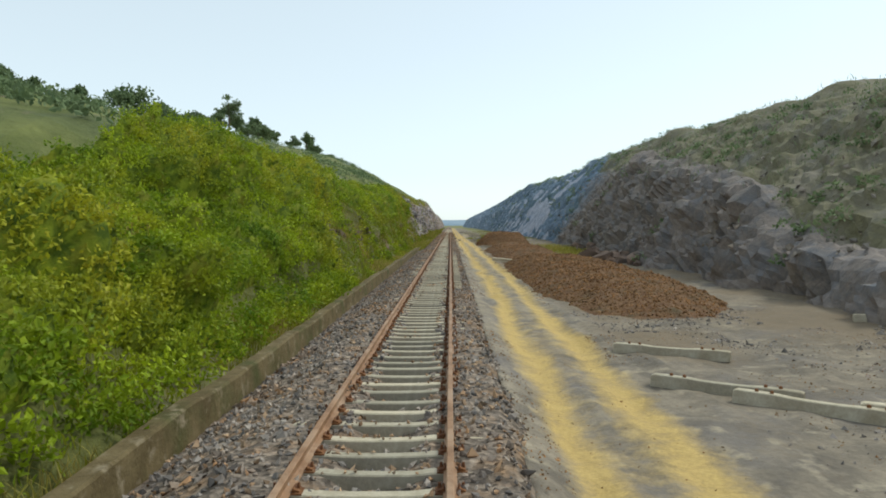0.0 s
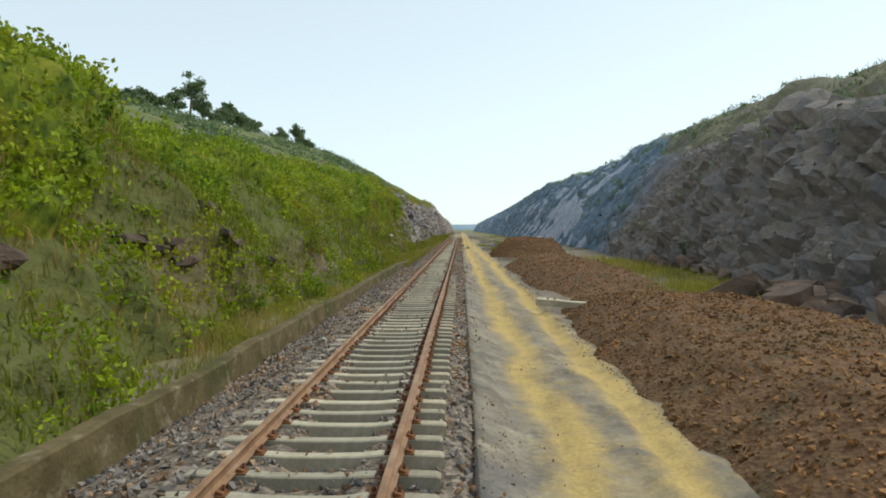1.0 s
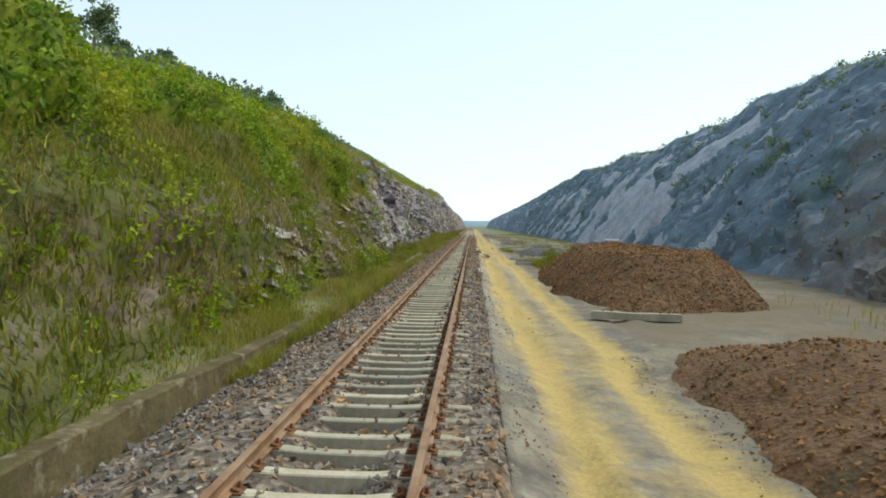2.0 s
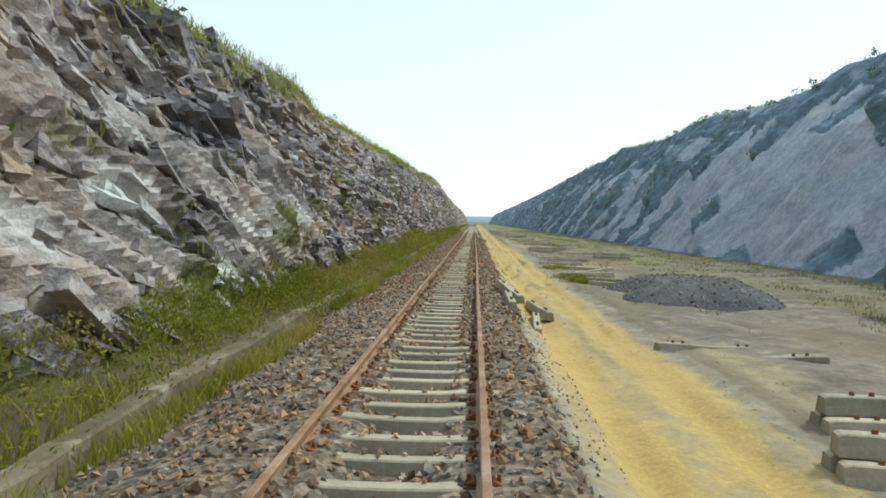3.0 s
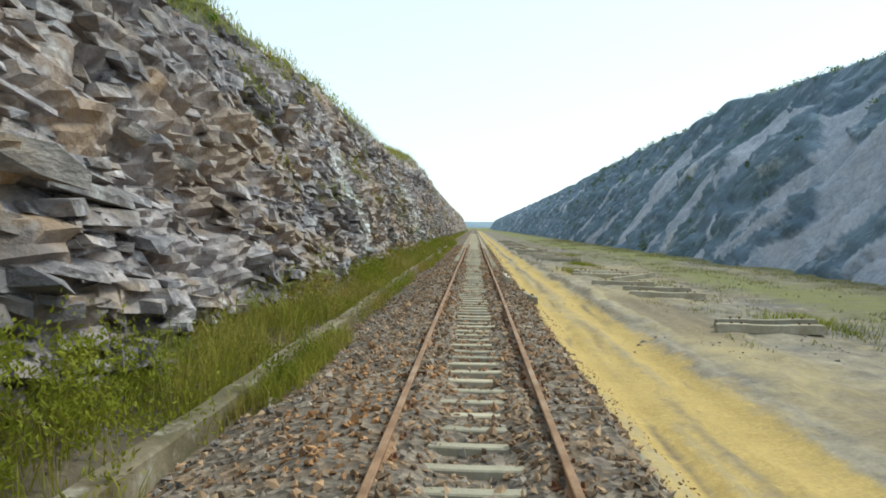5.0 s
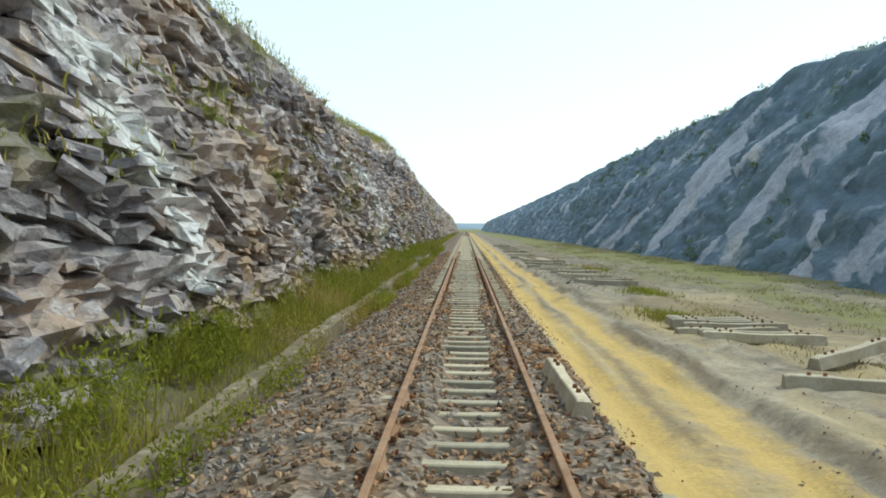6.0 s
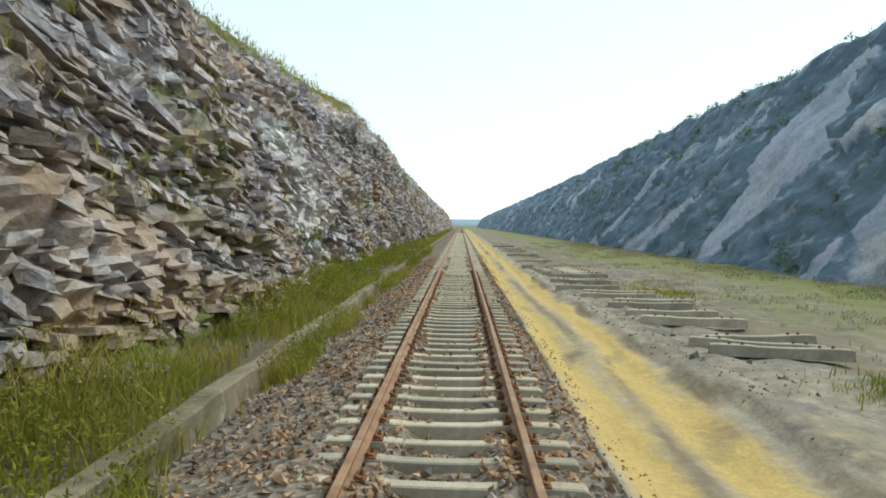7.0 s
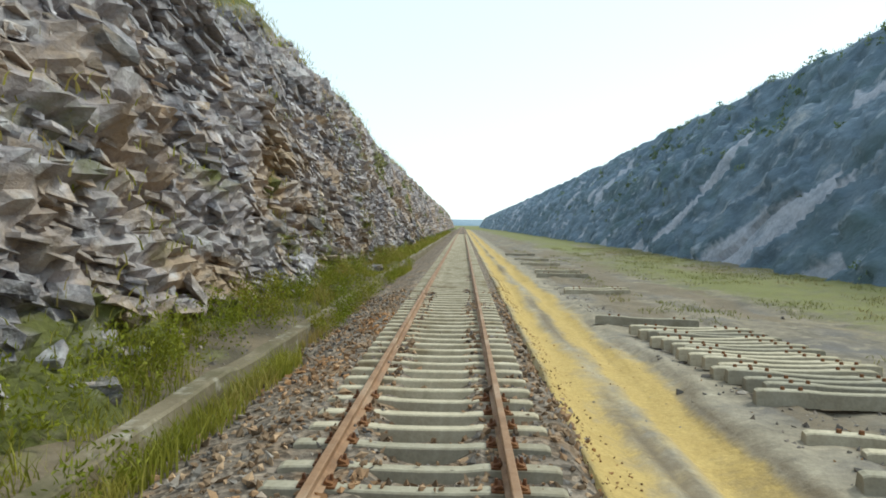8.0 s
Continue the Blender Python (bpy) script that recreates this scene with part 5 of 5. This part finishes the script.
low = on_slope(left_points[near_idx], near_idx, 135000, lambda p: np.clip(np.interp(p[:, 1], [9.92, 22.32, 111.6], [0.3, 0.9, 0.9]) * (0.75 + 1.1 * smooth_noise(p * 0.5, 317)), 0.2, 1) * np.where((p[:, 2] > 0.4) & (p[:, 2] < (0.5 + 0.15 * smooth_noise(p * 0.3, 316)) * bank_top(p[:, 1])), np.interp(p[:, 1], [71.9, 86.8], [1, 0.5]), 1) * (p[:, 1] > 0), 0.05)
weeds_at("bank_grass", low, 0.27, np.interp(low[:, 1], [18.6, 62], [0.011, 0.02]), BANK_GRASS, "yellowing grass on the earthy bank", 0.4)


earthy = np.where((near_rows > 74) & (near_rows < 111))[0]
tussocks = on_slope(left_points[earthy], earthy, 62000, lambda p: np.clip(0.42 + 1.5 * smooth_noise(p * (0.6, 0.4, 0.8), 361) + 0.5 * (p[:, 2] > 0.5 * bank_top(p[:, 1])), 0.04, 1) * (p[:, 2] > 0.1) * np.interp(p[:, 1], [102, 110], [1, 0.2]), 0.06)
weeds_at("bank_tussocks", tussocks, 0.26, 0.012, GRASS, "yellow-green tussocks of grass over the brown earthy bank", 0.5)
scrubby = on_slope(left_points[earthy], earthy, 9500, lambda p: np.clip(0.25 + 1.6 * smooth_noise(p * 0.45, 363), 0, 1) * np.interp(p[:, 2] / bank_top(p[:, 1]), [0.1, 0.5, 0.62], [0.12, 0.25, 1.0]) * np.interp(p[:, 1], [102, 109], [1, 0.1]), 0.25)
v, f = leaf_field(clumps(scrubby, 26, 0.32), 0.11, 0.032)
tagged(new("bank_scrub", mesh_of("bank_scrub", v, f, LEAF)), "bright green low scrub over the top of the earthy bank", "shrubs", kind="stuff")


def crest_keep(p):
    y, z = p[:, 1], p[:, 2]
    h = z / bank_top(y)
    start = np.interp(y, [99.2, 109.1, 129, 136.4, 186, 248], [0.55, 0.62, 0.66, 0.74, 0.80, 0.84])
    ledge = (smooth_noise(p * (0.5, 0.35, 0.7), 321) > 0.26) * 0.6
    return np.maximum(np.clip((h - start) / 0.12, 0, 1), np.maximum(ledge * (z > 0.5), 0.7 * (z < 0.55) * (y > 114.1)))


high_idx = np.where((near_rows > 99.2) & (near_rows < 310))[0]
crest = on_slope(left_points[high_idx], high_idx, 75000, crest_keep, 0.22)
weeds_at("crest_grass", crest, np.interp(crest[:, 1], [104.2, 133.9], [0.32, 0.22]), 0.014, GRASS, "green grass on the crest and ledges of the rock", 0.5)
bushes = on_slope(left_points[high_idx], high_idx, 2600, lambda p: (p[:, 2] > 0.9 * bank_top(p[:, 1])) * np.clip(smooth_noise(p * 0.22, 325) * 2, 0, 0.8), 0.3)
v, f = leaf_field(clumps(bushes, 60, 0.32), 0.10, 0.022)
tagged(new("crest_shrubs", mesh_of("crest_shrubs", v, f, LEAF)), "small dark green shrubs along the crest", "shrubs", kind="stuff")

floor_turf = strip(105000, 5.2, 16.5, 104.2, 285.2, lambda x, y: 0.34 - np.clip((x - 9) / 6, 0, 1) * 0.42, 331, floor_height)
weeds_at("floor_grass", floor_turf, 0.12, 0.011, DRY_GRASS, "sparse short grass on the floor of the cutting", 0.7)
mid = rng.normal(size=(14000, 3)) * (1.4, 1.0, 0) + (7.6, 109.0, 0)
mid = mid[mid[:, 0] > 5.0]
mid[:, 2] = floor_height(mid[:, 0], mid[:, 1])
weeds_at("weed_patch", mid, 0.5, 0.010, GRASS, "thick patch of green weeds beyond the brown heap")
bush = rng.normal(size=(170, 3)) * (1.1, 0.9, 0.22) + (7.4, 108.6, 0.0)
v, f = leaf_field(clumps(bush, 46, 0.3, 1.0), 0.11, 0.024, 0.6)
tagged(new("heap_bush", mesh_of("heap_bush", v, f, BANK_GRASS)), "leafy green bushes at the end of the brown heap", "shrubs", kind="stuff")
for cx, cy, wide in ((4.75, 139.3, 0.45), (4.7, 133.1, 0.5), (4.8, 131.4, 0.4), (5.4, 191.6, 0.6), (6.8, 199.1, 0.7), (7.5, 214.5, 1.2), (8.5, 173.6, 1.0)):
    more = rng.normal(size=(700, 3)) * (wide * 0.7, wide * 0.8, 0) + (cx, cy, 0)
    more[:, 2] = floor_height(more[:, 0], more[:, 1])
    weeds_at("weed_patch", more, 0.2, 0.010, BANK_GRASS, "small green weed patch beside the loose sleepers", 0.6)
heap_weeds = np.concatenate([rng.normal(size=(1500, 3)) * (1.0, 1.5, 0) + (11.2, 54.6, -0.4), rng.normal(size=(2500, 3)) * (0.9, 7, 0) + (12.0, 69.4, -0.4)])
weeds_at("heap_weeds", heap_weeds, 0.45, 0.014, GRASS, "green weeds behind the spoil heaps")


def right_keep(p):
    y, z = p[:, 1], p[:, 2]
    h = z / right_top(y)
    return np.maximum(np.clip((h - np.interp(y, [24.8, 74.4, 117.8, 198.4], [0.35, 0.55, 0.9, 0.93])) / 0.08, 0, 1), (smooth_noise(p * 0.3, 341) > 0.18) * 0.35 * (y < 99.2) * (z > terrace(y)))


right_idx = np.where(far_rows < 372)[0]
scrub = on_slope(right_points[right_idx], right_idx, 42000, right_keep, 0.05)
weeds_at("slope_grass", scrub, 0.26, 0.022, FAR_LEAF, "dull green grass and scrub on the upper slope", 0.6)
scrub = on_slope(right_points[right_idx], right_idx, 8000, lambda p: np.maximum(right_keep(p) * np.clip(0.35 + smooth_noise(p * 0.12, 345), 0, 1) * 0.5, 0.35 * (p[:, 1] < 100) * np.clip(smooth_noise(p * 0.25, 348) * 3 - 0.2, 0, 1) + (1 - smooth_slabs(p)[0]) * (p[:, 1] > 100) * np.clip(p[:, 2] / 14, 0.05, 0.5) * np.clip(0.3 + smooth_noise(p * 0.2, 347), 0, 1)), 0.15)
v, f = leaf_field(clumps(scrub, 34, 0.45), 0.22, 0.07)
tagged(new("slope_shrubs", mesh_of("slope_shrubs", v, f, FAR_LEAF)), "dark scrub along the top of the slope", "shrubs", kind="stuff")


def hill_height(x, y):
    c = np.array(hill_section(y))
    return float(np.interp(-x, -c[:, 0], c[:, 1]))


hx, hy = rng.uniform(-62, -10, 4600), rng.uniform(0, 285, 4600)
thick = smooth_noise(np.stack([hx * 0.07, hy * 0.07, 0 * hx], 1), 351) + 0.5 * smooth_noise(np.stack([hx * 0.3, hy * 0.3, 0 * hx], 1), 352) > 0.18
hp = np.array([(x, y, hill_height(x, y) + 0.35) for x, y in zip(hx[thick], hy[thick])])
hx, hy = rng.uniform(-50, -12, 1500), rng.uniform(25, 105, 1500)
thick = smooth_noise(np.stack([hx * 0.2, hy * 0.2, 0 * hx], 1), 353) > -0.15
low_scrub = np.array([(x, y, hill_height(x, y) + 0.1) for x, y in zip(hx[thick], hy[thick])])
v, f = leaf_field(np.concatenate([clumps(hp, 20, 0.95), clumps(low_scrub, 15, 0.7, 0.5)]), 0.34, 0.11)
tagged(new("hill_scrub", mesh_of("hill_scrub", v, f, FAR_LEAF)), "patchy green scrub over the hillside", "shrubs", kind="stuff")


def tree(x, y, height, spread_, seed, label, bare=0.35):
    """A tapered trunk with limbs and a ragged crown of leaf clumps."""
    r = random.Random(seed)
    base = tagged(new("tree"), label, "tree", group="trees on the hill")
    base.matrix_basis = pose(x, y, hill_height(x, y) - 0.4)
    bm = bmesh.new()

    def limb(a, b, r1, r2):
        d = Vector(b) - Vector(a)
        m = Matrix.Translation((Vector(a) + Vector(b)) / 2) @ d.to_track_quat("Z", "Y").to_matrix().to_4x4()
        bmesh.ops.create_cone(bm, cap_ends=True, segments=7, radius1=r1, radius2=r2, depth=d.length, matrix=m)

    knee = Vector((r.uniform(-0.3, 0.3), r.uniform(-0.3, 0.3), height * 0.5))
    limb((0, 0, 0), knee, height * 0.03, height * 0.02)
    limb(knee, (0, 0, height * 0.9), height * 0.02, height * 0.006)
    tips = []
    for n in range(9):
        k = r.uniform(bare, 0.95)
        a = r.uniform(0, 6.28)
        start = Vector((0, 0, height * k * 0.85))
        reach = spread_ * (1.1 - abs(k - 0.6)) * r.uniform(0.6, 1.0)
        end = start + Vector((math.cos(a) * reach, math.sin(a) * reach, height * r.uniform(0.05, 0.2)))
        limb(start, end, height * 0.009, height * 0.004)
        tips += [end, start.lerp(end, 0.6)]
    tips.append(Vector((0, 0, height * 0.95)))
    part("trunk", bm, BARK, base)
    puffs = np.array([t + Vector((r.uniform(-0.4, 0.4), r.uniform(-0.4, 0.4), r.uniform(-0.2, 0.3))) for t in tips for _ in range(3)])
    v, f = leaf_field(clumps(puffs, 32, spread_ * 0.36), 0.46, 0.17)
    child("crown", mesh_of("crown", v, f, FAR_LEAF), base)


DARK, THIN, ROUND = "dark green broad-crowned tree on the hillside", "tall thin-crowned tree standing on the hill crest", "small round-crowned tree on the hill crest"
for x, y, height, spread_, seed, label in ((-38, 83.1, 4.3, 3.3, 1, DARK), (-49, 153.8, 8.5, 2.6, 2, THIN), (-56, 208.3, 6.5, 2.4, 3, ROUND), (-46, 223.2, 6.5, 2.3, 4, THIN), (-48, 76.9, 2.6, 1.6, 5, ROUND),
                                          (-49, 81.8, 2.8, 1.5, 6, ROUND), (-48, 86.8, 2.2, 1.7, 7, ROUND), (-48, 94.2, 2.4, 1.4, 8, ROUND), (-47, 112.8, 3.6, 1.7, 9, ROUND), (-48, 129, 2.8, 1.9, 10, ROUND),
                                          (-50, 140.1, 2.6, 2.0, 11, ROUND), (-49, 168.6, 3.2, 2.2, 12, ROUND), (-50, 186, 4.4, 2.4, 13, ROUND), (-50, 195.9, 3.8, 2.0, 14, ROUND), (-46, 238.1, 3.4, 2.4, 15, ROUND), (-44, 253, 3.2, 2.5, 16, ROUND), (-47, 71.9, 3.4, 1.5, 17, ROUND), (-48, 75, 4.2, 1.4, 18, ROUND), (-47, 79.4, 3.2, 1.5, 19, ROUND), (-48, 90.5, 3.8, 1.5, 20, ROUND),
                                          (-48, 117.8, 3.4, 1.8, 21, ROUND), (-49, 122.8, 2.8, 1.8, 22, ROUND), (-49, 133.9, 3.4, 1.9, 23, ROUND), (-49, 146.3, 3.8, 1.9, 24, ROUND), (-49, 160, 4.4, 1.7, 25, ROUND), (-50, 176.1, 5.4, 1.9, 26, ROUND), (-50, 181, 4.2, 2.0, 27, ROUND), (-48, 213.3, 4.2, 2.0, 28, ROUND), (-46, 230.6, 3.8, 2.2, 29, ROUND)):
    tree(x, y, height, spread_, seed, label)

# ---- tractor and trailer at the foot of the right slope ----
RED = surface("faded_red_paint", [(0.42, 0.05, 0.04), (0.5, 0.08, 0.06), (0.28, 0.05, 0.04)], 2, roughness=0.5, bump=0.05)
MAROON = surface("rusty_maroon_steel", [(0.14, 0.05, 0.05), (0.20, 0.08, 0.07), (0.18, 0.10, 0.07)], 1.5, roughness=0.75, bump=0.2)
WHITE = surface("white_roof_paint", [(0.72, 0.72, 0.70), (0.80, 0.80, 0.78)], 2, roughness=0.5, bump=0.05)
RUBBER = surface("tyre_rubber", [(0.025, 0.025, 0.025), (0.04, 0.038, 0.035)], 4, roughness=0.9, bump=0.3)


def box(bm, x0, x1, y0, y1, z0, z1, taper=0.0, bevel=0.03):
    made = bmesh.ops.create_cube(bm, size=1, matrix=pose((x0 + x1) / 2, (y0 + y1) / 2, (z0 + z1) / 2) @ Matrix.Diagonal((x1 - x0, y1 - y0, z1 - z0, 1)))
    for v in made["verts"]:
        if v.co.z < (z0 + z1) / 2:
            v.co.x += taper * (1 if v.co.x < (x0 + x1) / 2 else -1)
            v.co.y += taper * (1 if v.co.y < (y0 + y1) / 2 else -1)
    edges = {e for v in made["verts"] for e in v.link_edges}
    if bevel:
        bmesh.ops.bevel(bm, geom=list(edges), offset=bevel, segments=1, affect="EDGES")
    return bm


def wheel(parent, x, y, radius, width):
    bm = bmesh.new()
    bmesh.ops.create_cone(bm, cap_ends=True, segments=20, radius1=radius, radius2=radius, depth=width, matrix=pose(x, y, radius, 0, 90, 0))
    bmesh.ops.bevel(bm, geom=[e for e in bm.edges if e.calc_face_angle(0) > 1], offset=0.05, segments=2, affect="EDGES")
    w = part("wheel", bm, RUBBER, parent)
    bm = bmesh.new()
    bmesh.ops.create_cone(bm, cap_ends=True, segments=14, radius1=radius * 0.55, radius2=radius * 0.5, depth=width + 0.03, matrix=pose(x, y, radius, 0, 90, 0))
    part("rim", bm, MAROON, w)


tractor = tagged(new("tractor"), "small faded red tractor with a white canopy roof", "tractor")
tractor.matrix_basis = pose(11.75, 117.2, -0.42, 0, 0, -4) @ Matrix.Diagonal((0.8, 0.75, 0.88, 1))
part("hood", box(bmesh.new(), -0.32, 0.32, -0.1, 1.3, 0.55, 1.0), RED, tractor, "faded red hood")
part("chassis", box(bmesh.new(), -0.25, 0.25, 0.0, 2.7, 0.35, 0.6), MAROON, tractor)
part("seat", box(bmesh.new(), -0.25, 0.25, 1.9, 2.3, 0.75, 1.05), RUBBER, tractor)
part("canopy", box(bmesh.new(), -0.62, 0.62, 1.1, 2.8, 1.62, 1.69, bevel=0.02), WHITE, tractor, "white canopy roof")
for x in (-0.55, 0.55):
    for y in (1.2, 2.7):
        part("canopy_post", box(bmesh.new(), x - 0.025, x + 0.025, y - 0.025, y + 0.025, 0.6, 1.63, bevel=0), MAROON, tractor)
    part("mudguard", box(bmesh.new(), x - 0.2, x + 0.2, 1.75, 2.7, 0.93, 1.0), RED, tractor)
    wheel(tractor, x, 2.25, 0.46, 0.28)
    wheel(tractor, x * 0.95, 0.3, 0.28, 0.2)

trailer = tagged(new("tipping_trailer"), "rusty maroon steel tipping trailer beside the rock face", "trailer")
trailer.matrix_basis = pose(11.95, 119.9, -0.42, 0, 0, -2) @ Matrix.Diagonal((0.85, 0.85, 0.9, 1))
tub = box(bmesh.new(), -0.85, 0.85, 0, 3.6, 0.62, 1.12, taper=0.12)
bmesh.ops.delete(tub, geom=[q for q in tub.faces if q.normal.z > 0.9 and q.calc_center_median().z > 1.1], context="FACES")
part("tub", tub, MAROON, trailer)
part("chassis", box(bmesh.new(), -0.4, 0.4, -0.7, 3.3, 0.45, 0.6), MAROON, trailer)
part("tailboard", box(bmesh.new(), -0.82, 0.82, 3.56, 3.66, 0.7, 1.2), MAROON, trailer)
part("load", box(bmesh.new(), -0.75, 0.75, 0.15, 3.45, 0.75, 1.02, bevel=0.1), HEAP, trailer, "brown earth load")
for x in (-0.72, 0.72):
    wheel(trailer, x, 2.5, 0.4, 0.24)
